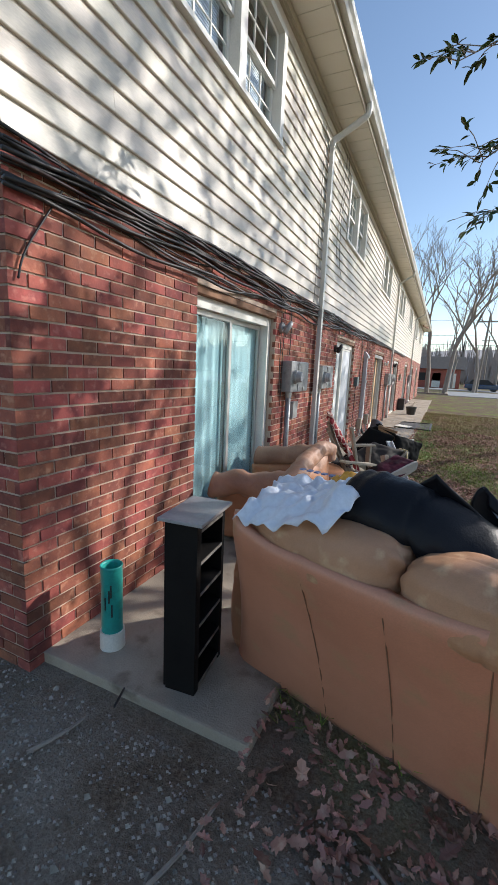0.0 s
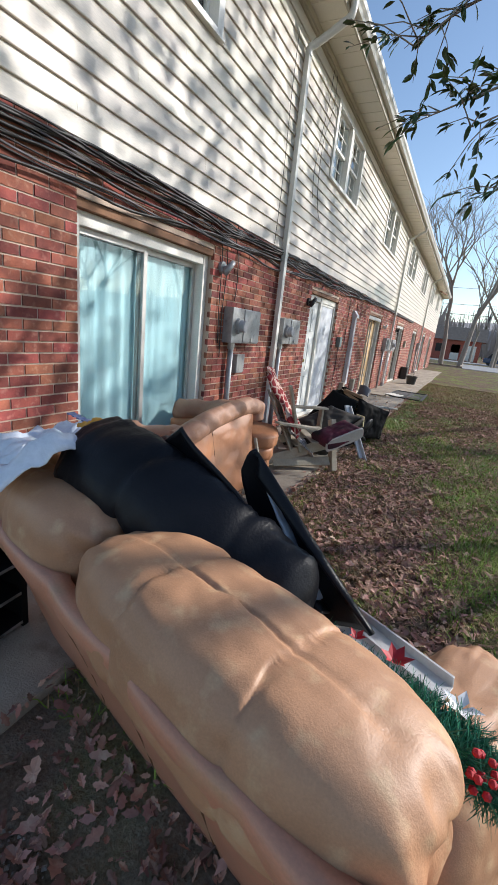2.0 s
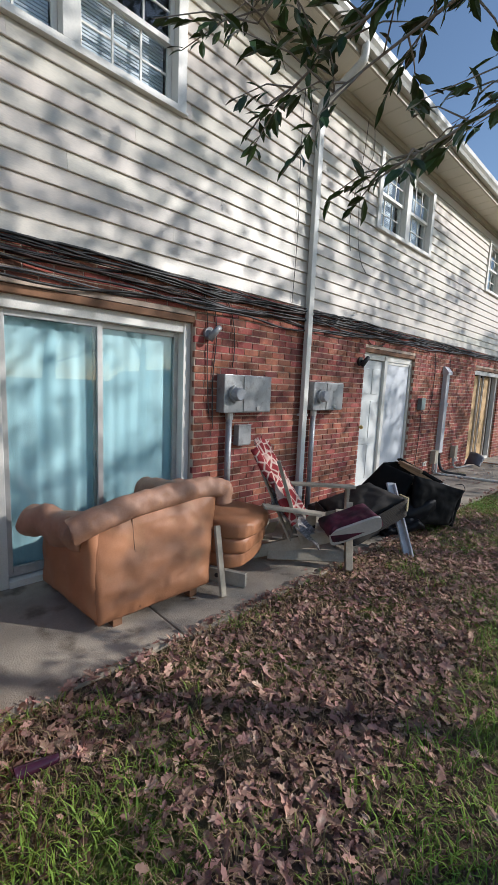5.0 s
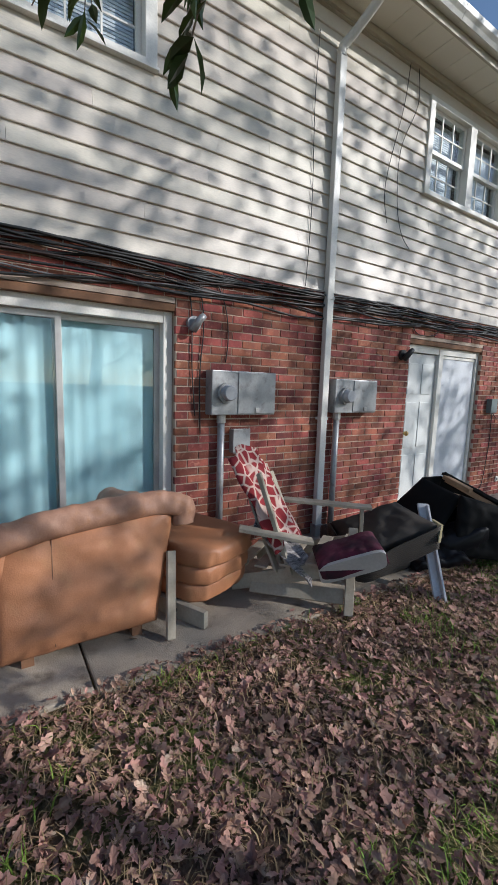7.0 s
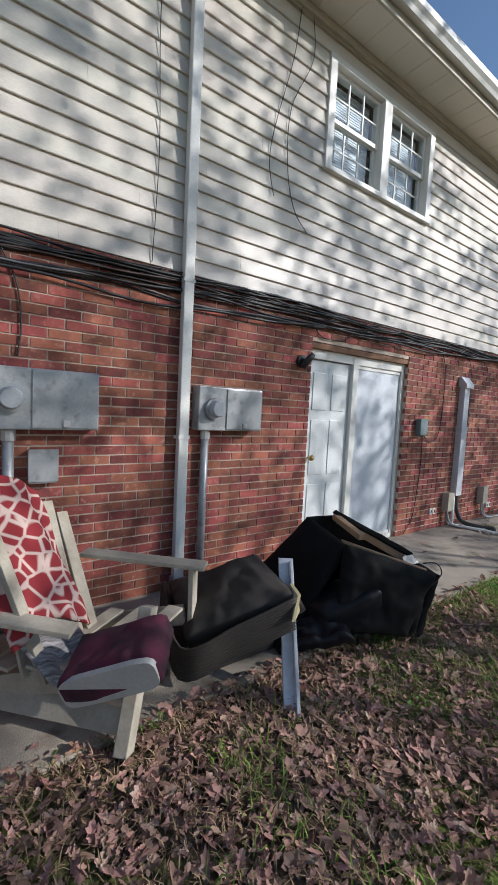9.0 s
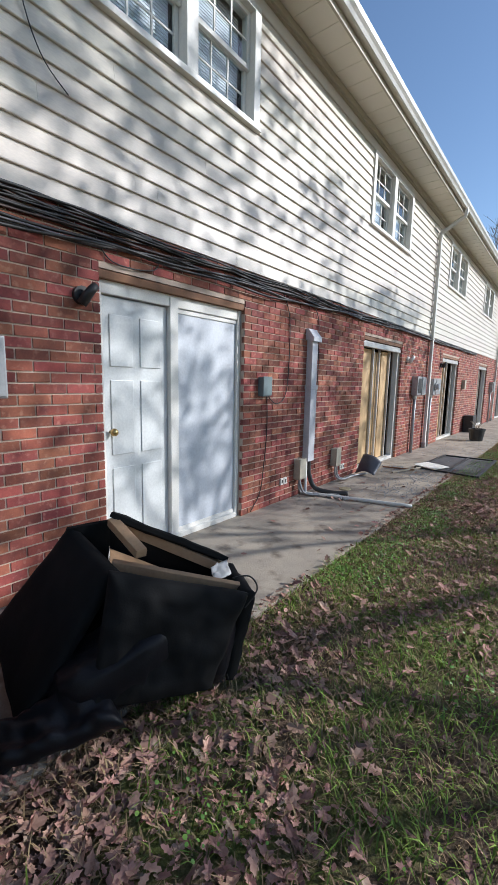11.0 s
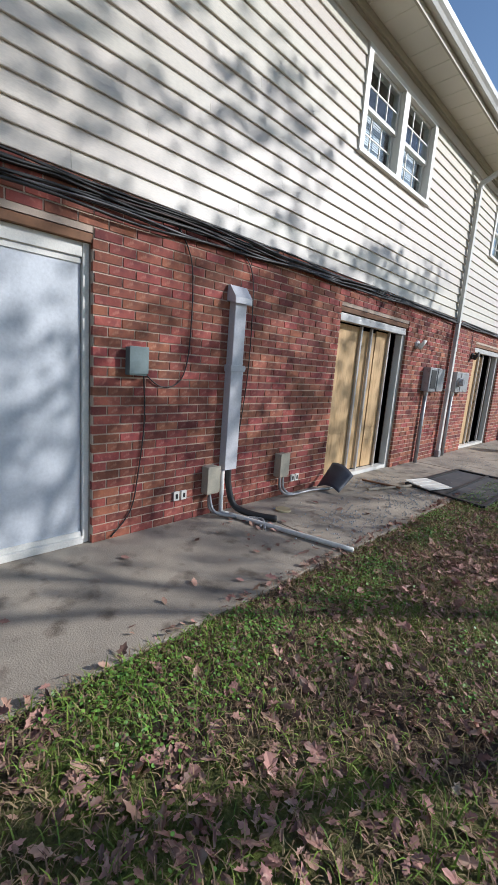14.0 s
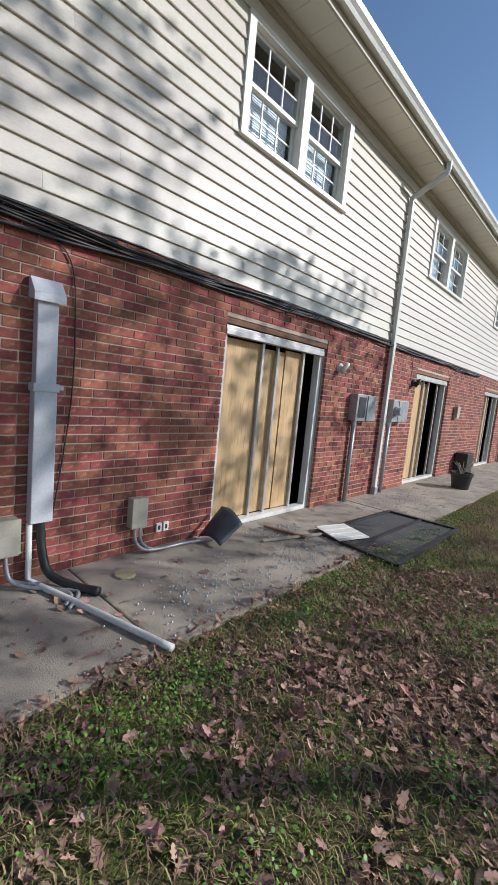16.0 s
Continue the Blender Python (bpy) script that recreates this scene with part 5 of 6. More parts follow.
def build_walk_clutter():
    f = thing("screen_frame", "black door frame with dark mesh lying on the walk", "door frame")
    q = [(-0.13, 13.15), (-0.12, 14.95), (-0.98, 14.92), (-1.07, 13.28)]
    for a, b in ((0, 1), (1, 2), (2, 3), (3, 0)):
        part("rail", beam(bmesh.new(), (*q[a], 0.016), (*q[b], 0.016), 0.05, 0.028), BLACKPL, f)
    part("rail", beam(bmesh.new(), (-0.60, 13.2, 0.016), (-0.56, 14.93, 0.016), 0.04, 0.024), BLACKPL, f)
    bm = bmesh.new()
    bm.faces.new([bm.verts.new((x, y, 0.0075)) for x, y in q])
    part("mesh", bm, mat("dark_mesh", (0.07, 0.07, 0.075), (0.11, 0.10, 0.095), 0.8, 90, 5, 0.2), f)
    w = thing("white_board", "thin white ribbed board lying on the concrete", "board")
    part("sheet", boxes((-0.30, 0.10, -0.20, 0.22, 0.03, 0.042), bevel=0.003, m=pose(-0.78, 13.42, 0.0, 0, 2, -18)), TRIM, w)
    for i in range(4):
        part("rib", boxes((-0.29 + 0.11 * i, -0.28 + 0.11 * i, -0.19, 0.21, 0.042, 0.047), m=pose(-0.78, 13.42, 0.0, 0, 2, -18)), TRIM, w)
    pl = thing("loose_lath", "thin dark wooden laths on the walk", "lath")
    part("lath", beam(bmesh.new(), (-1.22, 12.55, 0.02), (-0.98, 13.3, 0.02), 0.035, 0.02), OLDWOOD, pl)
    part("lath", beam(bmesh.new(), (-1.50, 12.9, 0.02), (-1.02, 13.0, 0.02), 0.04, 0.02), BROWNWOOD, pl)
    d = thing("bent_hood", "dark grey bent metal hood leaning on the wall beside the door", "sheet metal")

    def hood(i, j):
        return Vector((FACE + 0.06 + 0.30 * i, 12.08 + 0.28 * j, 0.02 + 0.26 * j * (1 - 0.4 * i) + 0.05 * math.sin(3 * i)))
    cloth("sheet", hood, 8, 8, mat("dark_metal", (0.09, 0.095, 0.11), (0.06, 0.06, 0.07), 0.5, metal=0.3), "", "", 0.006, d)
    pot = thing("flower_pot", "black plastic flower pot on the walk", "flower pot")
    c = Vector((-0.96, 18.05, 0))
    bm = bmesh.new()
    n = 20
    rings = [[bm.verts.new(c + Vector((math.cos(2 * math.pi * i / n) * r, math.sin(2 * math.pi * i / n) * r, z))) for i in range(n)] for r, z in ((0.15, 0.002), (0.19, 0.26), (0.205, 0.26), (0.205, 0.31), (0.185, 0.31), (0.175, 0.24))]
    for A, B in zip(rings, rings[1:]):
        for i in range(n):
            bm.faces.new((A[i], A[(i + 1) % n], B[(i + 1) % n], B[i]))
    bm.faces.new(rings[0][::-1]), bm.faces.new(rings[-1])
    part("pot", bm, BLACKPL, pot, smooth=False)
    for i in range(7):
        a = i * 0.9
        part("twig", tube([c + Vector((0, 0, 0.23)), c + Vector((0.08 * math.cos(a), 0.08 * math.sin(a), 0.42)), c + Vector((0.17 * math.cos(a), 0.17 * math.sin(a), 0.5))], 0.006, 4), OLDWOOD, pot)
    box_ = thing("burnt_box", "charred black box against the wall", "box")
    part("body", boxes((FACE + 0.02, FACE + 0.3, 20.0, 20.5, 0.0, 0.5), bevel=0.02), BLACKPL, box_)
    bo = thing("plastic_bottle", "plastic bottle of dark drink lying in the leaves", "bottle")
    part("body", tube(smooth_line([(-0.16, 2.98, 0.01), (-0.157, 3.0, 0.012), (-0.13, 3.1, 0.018), (-0.125, 3.13, 0.02)]), 0.032, 12, 0.014), mat("dark_drink", (0.07, 0.02, 0.04), None, 0.15, bump=0), bo, smooth=True)
    cv = thing("cleanout_cover", "small round pale cover set in the concrete", "cover")
    bm = bmesh.new()
    bmesh.ops.create_cone(bm, cap_ends=True, segments=20, radius1=0.08, radius2=0.075, depth=0.012, matrix=Matrix.Translation((-1.36, 11.14, 0.008)))
    part("disc", bm, mat("ochre_metal", (0.45, 0.38, 0.22), None, 0.7), cv)
    # crack across the first slab and glass crumbs
    ck = bmesh.new()
    sweep(ck, smooth_line([(-1.69, 3.15, -0.004), (-1.5, 2.9, -0.004), (-1.42, 2.55, -0.004), (-1.25, 2.2, -0.004), (-1.2, 2.0, -0.004), (-1.12, 1.75, -0.004)], 3), 0.0062, 4)
    tagged(part("trim_crack", ck, BLACKPL), "dark crack across the concrete slab", "crack", kind="structure")
    rng = random.Random(9)
    verts, faces = [], []
    for i in range(1500):
        cx, cy, s = rng.choice(((-0.85, 11.5, 0.26), (-0.7, 12.4, 0.3), (-0.8, 12.9, 0.25), (-1.2, 17.8, 0.4), (-0.9, 15.6, 0.5), (-1.35, 13.0, 0.15)))
        x, y, r = rng.gauss(cx, s * 0.8), rng.gauss(cy, s * 1.3), rng.uniform(0.003, 0.010)
        if x < FACE + 0.01 or x > EDGE:
            continue
        o = len(verts)
        verts.extend(((x - r, y - r, 0.002), (x + r, y - r, 0.002), (x, y + r, 0.002), (x, y, 0.002 + r * 1.4)))
        faces.extend(((o, o + 1, o + 3), (o + 1, o + 2, o + 3), (o + 2, o, o + 3)))
    me = bpy.data.meshes.new("glass_crumbs")
    me.from_pydata(verts, [], faces)
    me.materials.append(mat("glass_crumb", (0.62, 0.66, 0.68), (0.45, 0.48, 0.5), 0.25, bump=0))
    tagged(new("glass_crumbs", me), "scattered crumbs of broken safety glass on the concrete", "broken glass", kind="stuff")


build_walk_clutter()


# ---- plants, leaves and the distance ----
DEADLEAF = mat("dead_leaf", (0.45, 0.25, 0.19), (0.27, 0.15, 0.11), 0.85, 60, 6, 0.2, vary=0.5, island=True, third=(0.46, 0.34, 0.25))
BLADE = mat("grass_blade", (0.15, 0.24, 0.035), (0.23, 0.31, 0.06), 0.6, 30, 1.5, 0.0, vary=0.4, island=True, spec=0.2)
STRAW = mat("dry_grass", (0.36, 0.26, 0.14), (0.25, 0.17, 0.095), 0.8, 30, 2, 0.0, vary=0.4, island=True, spec=0.2)
BARK = mat("bark", (0.36, 0.31, 0.26), (0.24, 0.20, 0.165), 0.95, 40, 6, 0.6, stretch=(1, 1, 0.3))
GREENLEAF = mat("evergreen_leaf", (0.030, 0.060, 0.014), (0.055, 0.095, 0.022), 0.32, 30, 3, 0.0, vary=0.45, island=True)


def mesh_stuff(name, verts, faces, material, label="", category="", parent=None):
    me = bpy.data.meshes.new(name)
    me.from_pydata(verts, [], faces)
    me.materials.append(material)
    ob = new(name, me)
    ob["kind"] = "stuff"
    if parent:
        ob.parent = parent
    else:
        tagged(ob, label, category)
    return ob


def green(x, y):
    """Where the lawn is green: 0 to 1."""
    ramp = lambda q, a, b: max(0.0, min(1.0, (q - a) / (b - a)))
    g = noise.noise((x * 1.5 + 4, y * 1.0 + 2, 0.5)) + 0.6 * noise.noise((x * 4.1, y * 3.4, 3.0))
    strip = 0.6 * math.exp(-((x - EDGE - 0.18) / 0.22) ** 2) * ramp(y, 8.2, 9.2)
    open_lawn = 0.4 * ramp(x, 0.7, 1.5) * ramp(y, 9.5, 8.0) + 0.25 * ramp(x, 0.2, 0.7) * ramp(y, 7.0, 7.6) * ramp(y, 9.8, 9.0)
    litter = 0.42 if 3.8 < y < 7.0 and x < 0.7 else 0.22 * ramp(y, 9.4, 10.2)
    return max(0.0, min(1.0, 0.48 + 1.1 * g + strip + open_lawn - litter))


def build_leaves():
    rng = random.Random(21)
    verts, faces = [], []
    lobes = [(0, -0.5, 0), (0.13, -0.25, 0), (0.26, -0.2, 1), (0.20, -0.02, 0), (0.36, 0.14, 1), (0.19, 0.22, 0), (0.20, 0.38, 1), (0, 0.52, 1)]
    shape = [(x, y, c) for x, y, c in lobes] + [(-x, y, c) for x, y, c in lobes[-2:0:-1]]
    made = 0
    while made < 36000:
        x, y = rng.uniform(EDGE - 0.06, 4.0), rng.uniform(0.2, 13.5)
        near = 1.0 if 2.6 < y < 7.4 and x < 1.0 else (0.62 if y > 7.4 else 0.55)
        if rng.random() > near * (1.08 - 0.95 * green(x, y)):
            continue
        made += 1
        s = rng.choice((0.022, 0.028, 0.034, 0.04, 0.045, 0.05, 0.06, 0.085)) * rng.uniform(0.8, 1.15)
        z = (height(x, y) if x > EDGE else 0.0) + 0.006 + rng.uniform(0, 0.022)
        m = Matrix.Translation((x, y, z)) @ Euler((rng.gauss(0, 0.38), rng.gauss(0, 0.38), rng.uniform(0, 6.28))).to_matrix().to_4x4()
        o, curl = len(verts), rng.uniform(-0.6, 1.3)
        wide = rng.uniform(0.6, 1.0)
        verts.append(m @ Vector((0, 0, 0)))
        for px, py, c in shape:
            verts.append(m @ Vector((px * s * wide, py * s, curl * s * (px * px * 1.6 + max(0, py) * 0.2))))
        k = len(shape)
        faces.extend((o, o + 1 + i, o + 1 + (i + 1) % k) for i in range(k))
    for i in range(90):                       # strays on the walk
        x, y = rng.uniform(FACE + 0.1, EDGE), rng.choice((rng.gauss(10.6, 0.25), rng.uniform(4, 14)))
        s = rng.uniform(0.03, 0.08)
        m = Matrix.Translation((x, y, 0.012)) @ Euler((rng.gauss(0, 0.3), rng.gauss(0, 0.3), rng.uniform(0, 6.28))).to_matrix().to_4x4()
        o = len(verts)
        verts.append(m @ Vector((0, 0, 0)))
        verts.extend(m @ Vector((px * s, py * s, 0.3 * s * px * px)) for px, py, c in shape)
        faces.extend((o, o + 1 + q, o + 1 + (q + 1) % len(shape)) for q in range(len(shape)))
    mesh_stuff("fallen_leaves", verts, faces, DEADLEAF, "thick litter of curled brown oak leaves on the lawn", "leaves")
    gv, gf, sv, sf = [], [], [], []
    n = 0
    while n < 300000:
        x, y = EDGE + rng.random() ** 1.4 * 5.2, 1.9 + rng.random() ** 1.15 * 18
        g = green(x, y)
        r = rng.random()
        n += 1
        if y < 3.0 and rng.random() < (3.0 - y):
            continue
        if r < g * (0.75 if y < 7.0 else 0.42):
            V, F, l = gv, gf, rng.uniform(0.03, 0.10 if y < 9.5 else 0.06)
        elif r > 0.62 if y < 9 else r > 0.45:
            V, F, l = sv, sf, rng.uniform(0.03, 0.08)
        else:
            continue
        a = rng.uniform(0, 6.28)
        lean = rng.uniform(0.2, 1.1)
        d = Vector((math.cos(a) * lean, math.sin(a) * lean, 1)).normalized()
        s = Vector((-math.sin(a), math.cos(a), 0)) * rng.uniform(0.0015, 0.0036)
        b = Vector((x, y, height(x, y) - 0.004))
        t = b + d * l + Vector((math.cos(a), math.sin(a), -0.5)) * l * 0.35
        o = len(V)
        V.extend((b - s, b + s, b + d * l * 0.6 + s * 0.8, b + d * l * 0.6 - s * 0.8, t))
        F.extend(((o, o + 1, o + 2, o + 3), (o + 3, o + 2, o + 4)))
    mesh_stuff("grass", gv, gf, BLADE, "short green winter grass in tufts", "grass")
    mesh_stuff("dry_grass", sv, sf, STRAW, "dry straw-coloured grass", "grass")
    wv, wf = [], []                            # round-leaved weeds
    for _ in range(230):
        cx, cy = (EDGE + abs(rng.gauss(0.1, 0.25)), rng.uniform(8.5, 16)) if rng.random() < 0.6 else (rng.uniform(EDGE, 2.5), rng.uniform(2.8, 13))
        if green(cx, cy) < 0.5:
            continue
        for _ in range(rng.randint(50, 120)):
            x, y = rng.gauss(cx, 0.09), rng.gauss(cy, 0.11)
            if x < EDGE + 0.01:
                continue
            s = rng.uniform(0.0045, 0.009)
            m = Matrix.Translation((x, y, height(x, y) + rng.uniform(0.01, 0.05))) @ Euler((rng.gauss(0, 0.4), rng.gauss(0, 0.4), rng.uniform(0, 6))).to_matrix().to_4x4()
            o = len(wv)
            wv.extend(m @ Vector((math.cos(q * 1.047) * s, math.sin(q * 1.047) * s, 0)) for q in range(6))
            wf.append(tuple(range(o, o + 6)))
    mesh_stuff("weeds", wv, wf, mat("weed_leaf", (0.11, 0.24, 0.03), (0.17, 0.31, 0.05), 0.5, vary=0.35, island=True, bump=0), "bright green low weeds along the walk", "weeds")
    pv, pf = [], []                            # pebbles and twigs in the dirt
    for _ in range(5500):
        x, y = rng.uniform(-2.6, 0.6), rng.uniform(0.5, 1.75)
        r = rng.uniform(0.003, 0.011) * (1.8 if rng.random() < 0.05 else 1)
        z = height(x, y)
        o = len(pv)
        pv.extend(((x - r, y, z), (x, y - r, z), (x + r, y, z), (x, y + r, z), (x + 0.2 * r, y, z + r * 0.9)))
        pf.extend(((o, o + 1, o + 4), (o + 1, o + 2, o + 4), (o + 2, o + 3, o + 4), (o + 3, o, o + 4)))
    mesh_stuff("gravel", pv, pf, mat("pebble", (0.36, 0.32, 0.27), (0.25, 0.22, 0.19), 0.9, vary=0.4, island=True), "small pebbles in the bare dirt", "gravel")
    for a, b in (((-0.62, 1.25), (-0.52, 1.62)), ((-1.3, 1.45), (-1.22, 1.68)), ((0.0, 1.7), (0.22, 1.5))):
        t = thing("stick", "short broken stick on the dirt", "stick")
        part("wood", tube(smooth_line([(*a, height(*a) + 0.01), ((a[0] + b[0]) / 2 + 0.02, (a[1] + b[1]) / 2, height(*a) + 0.02), (*b, height(*b) + 0.012)]), 0.009, 6, 0.006), BARK, t)


build_leaves()


def leaf_faces(V, F, base, d, l, w, rng):
    """One pointed leaf with a fold down its middle."""
    s = d.cross(Vector((rng.uniform(-1, 1), rng.uniform(-1, 1), 1.2))).normalized()
    u = s.cross(d).normalized()
    o = len(V)
    V.extend((base, base + d * l * 0.35 + s * w * 0.46 + u * w * 0.15, base + d * l * 0.7 + s * w * 0.38 + u * w * 0.1, base + d * l - u * l * 0.1, base + d * l * 0.7 - s * w * 0.38 + u * w * 0.1, base + d * l * 0.35 - s * w * 0.46 + u * w * 0.15, base + d * l * 0.5))
    F.extend(((o, o + 1, o + 6), (o + 1, o + 2, o + 6), (o + 2, o + 3, o + 6), (o + 3, o + 4, o + 6), (o + 4, o + 5, o + 6), (o + 5, o, o + 6)))


def build_near_tree():
    """The evergreen whose lower branches hang into the view."""
    rng = random.Random(33)
    t = thing("magnolia_tree", "evergreen tree with glossy leaves and low hanging branches", "tree")
    part("trunk", tube(smooth_line([(4.3, 5.6, -0.1), (4.25, 5.6, 1.2), (4.35, 5.75, 2.6), (4.3, 5.9, 4.5)]), 0.16, 10, 0.09), BARK, t, smooth=True)
    V, F, W = [], [], bmesh.new()
    limbs = [[(4.3, 5.7, 2.2), (3.2, 5.2, 2.75), (2.1, 4.6, 2.72), (1.2, 4.2, 2.5), (0.62, 4.0, 2.28)],
             [(4.3, 5.7, 2.6), (3.0, 5.0, 3.2), (1.9, 4.5, 3.1), (1.0, 4.1, 2.8), (0.45, 3.9, 2.55)],
             [(4.3, 5.7, 2.0), (3.3, 5.6, 2.4), (2.4, 5.4, 2.35), (1.6, 5.2, 2.2)],
             [(4.3, 5.8, 3.0), (3.0, 5.6, 3.5), (1.9, 5.2, 3.35), (1.2, 5.0, 3.1), (0.85, 4.9, 2.9)],
             [(4.3, 5.8, 3.4), (3.1, 4.6, 3.6), (2.2, 3.9, 3.3), (1.5, 3.6, 2.95)],
             [(4.3, 5.7, 1.8), (3.5, 6.2, 2.1), (2.7, 6.3, 2.0), (2.2, 6.2, 1.85)],
             [(4.3, 5.8, 3.6), (2.6, 4.9, 4.0), (1.2, 4.2, 3.95), (0.45, 3.95, 3.75), (-0.1, 3.85, 3.55)],
             [(4.3, 5.8, 3.2), (2.4, 4.6, 3.45), (1.0, 4.1, 3.3), (0.4, 3.9, 3.1), (0.1, 3.85, 2.92)],
             [(2.6, 4.9, 3.4), (1.5, 4.2, 3.0), (0.8, 3.95, 2.8), (0.25, 3.85, 2.6)],
             [(4.3, 5.8, 3.3), (2.8, 4.9, 3.25), (1.7, 4.4, 3.05), (1.15, 4.2, 2.9)],
             [(4.3, 5.8, 2.4), (2.9, 5.2, 2.55), (1.9, 4.9, 2.35), (1.35, 4.7, 2.1)],
             [(4.3, 5.8, 3.9), (2.9, 5.3, 3.9), (1.9, 4.9, 3.7), (1.25, 4.7, 3.5)],
             [(2.6, 5.0, 2.7), (2.1, 4.8, 2.4), (1.7, 4.7, 2.2)],
             [(4.3, 5.9, 3.8), (3.4, 6.4, 4.2), (2.4, 6.4, 4.0), (1.7, 6.2, 3.7)]]
    for pts in limbs:
        line = smooth_line(pts, 8)
        sweep(W, line, 0.020, 6, 0.003)
        for i, p in enumerate(line):
            if p.x > 3.7 or (p.x > 1.3 and noise.noise(p * 2.2) < -0.12):
                continue
            for _ in range(2 if p.x < 1.2 else 5):
                if rng.random() < 0.2:
                    continue
                d = Vector((rng.uniform(-1.3, 0.5), rng.uniform(-0.9, 0.6), rng.uniform(-0.5, 0.4))).normalized()
                l = rng.uniform(0.14, 0.42) if p.x < 1.2 else rng.uniform(0.2, 0.62)
                tw = [p, p + d * l * 0.5 + Vector((0, 0, 0.02)), p + d * l - Vector((0, 0, 0.06 * l))]
                sweep(W, tw, 0.004, 4, 0.0015)
                for q in range(rng.randint(4, 9)):
                    f = 0.3 + 0.7 * rng.random()
                    b = tw[0].lerp(tw[2], f)
                    e = (d + Vector((rng.gauss(0, 0.6), rng.gauss(0, 0.6), rng.gauss(-0.35, 0.5)))).normalized()
                    leaf_faces(V, F, b, e, rng.uniform(0.055, 0.10), rng.uniform(0.022, 0.036), rng)
    part("limb", W, BARK, t, smooth=True)
    ob = mesh_stuff("crown", V, F, GREENLEAF, parent=t)


build_near_tree()


def bare_tree(name, base, h, r, seed, label, spread=0.5, depth=5, leaves=None, lean=(0, 0)):
    """A forked leafless tree: limbs split in two or three, each thinner."""
    rng = random.Random(seed)
    t = thing(name, label, "tree", group="trees behind the house" if not leaves else "")
    T, L = bmesh.new(), bmesh.new()
    ends = []

    def grow(p, d, l, r, k):
        bend = d + Vector((rng.gauss(0, 0.12), rng.gauss(0, 0.12), 0.04))
        q = p + d * l * 0.5
        e = q + bend.normalized() * l * 0.5
        sweep(T if k == depth else L, [p, q, e], r, 7 if k > 2 else 4, r * 0.68, cap=False)
        if k == 0:
            ends.append((e, bend.normalized()))
            return
        for i in range(3 if rng.random() < 0.45 else 2):
            a = rng.uniform(0, 6.28)
            side = Vector((math.cos(a), math.sin(a), rng.uniform(-0.1, 0.35)))
            grow(e - (e - q) * rng.uniform(0, 0.35), (bend.normalized() + side * spread * rng.uniform(0.6, 1.2)).normalized(), l * rng.uniform(0.62, 0.85), r * 0.62, k - 1)
    grow(Vector(base), Vector((lean[0], lean[1], 1)).normalized(), h * 0.3, r, depth)
    part("trunk", T, BARK, t, smooth=True)
    part("bough", L, BARK, t, smooth=True)
    return t, ends


for i, (x, y, h, r, lx) in enumerate(((-1.2, 42, 15, 0.30, -0.02), (0.3, 45, 16, 0.36, 0.10), (-3.2, 48, 17, 0.28, 0.0), (3.2, 52, 15, 0.26, 0.05), (6.0, 60, 15, 0.25, 0.0), (9.5, 66, 16, 0.28, 0.0), (1.2, 64, 14, 0.25, 0.0))):
    bare_tree("bare_tree", (x, y, -0.1), h, r * 0.72, 50 + i, "tall leafless tree beyond the end of the house", 0.55, 6, lean=(lx, 0))


def build_shade_trees():
    """Half-bare trees on the sunny side, behind the walker's shoulder; their crowns dapple the wall and lawn."""
    rng = random.Random(77)
    for k, (x, y, top) in enumerate(((5.6, 8.6, 10.6), (5.9, 12.2, 10.2), (6.4, 15.6, 9.0), (6.4, 19.5, 7.4), (9.8, 14.0, 8.0))):
        t, ends = bare_tree("shade_tree", (x, y, -0.15), top * 0.82, 0.12, 90 + k, "broad half-leafy tree on the lawn", 0.62, 4, leaves=True)
        V, F = [], []
        for c in range((380, 300, 320, 300, 120)[k]):
            a, rr, z = rng.uniform(0, 6.28), 2.7 * math.sqrt(rng.random()), (5.4 if k == 0 else 4.2) + (top - (5.4 if k == 0 else 4.2)) * rng.random() ** 0.5
            lim = 2.7 * max(0.3, 1 - ((z - (3.4 + top) / 2) / ((top - 3.0) / 2)) ** 4)
            cx, cy = x + math.cos(a) * min(rr, lim), y + math.sin(a) * min(rr, lim)
            if cx < 3.4:
                continue
            s = rng.uniform(0.07, 0.17)
            for _ in range(rng.randint(8, 15)):
                b = Vector((rng.gauss(cx, s), rng.gauss(cy, s), rng.gauss(z, s)))
                d = Vector((rng.gauss(0, 1), rng.gauss(0, 1), rng.gauss(-0.3, 1))).normalized()
                leaf_faces(V, F, b, d, rng.uniform(0.10, 0.17), rng.uniform(0.055, 0.085), rng)
        mesh_stuff("crown", V, F, GREENLEAF, parent=t)


build_shade_trees()


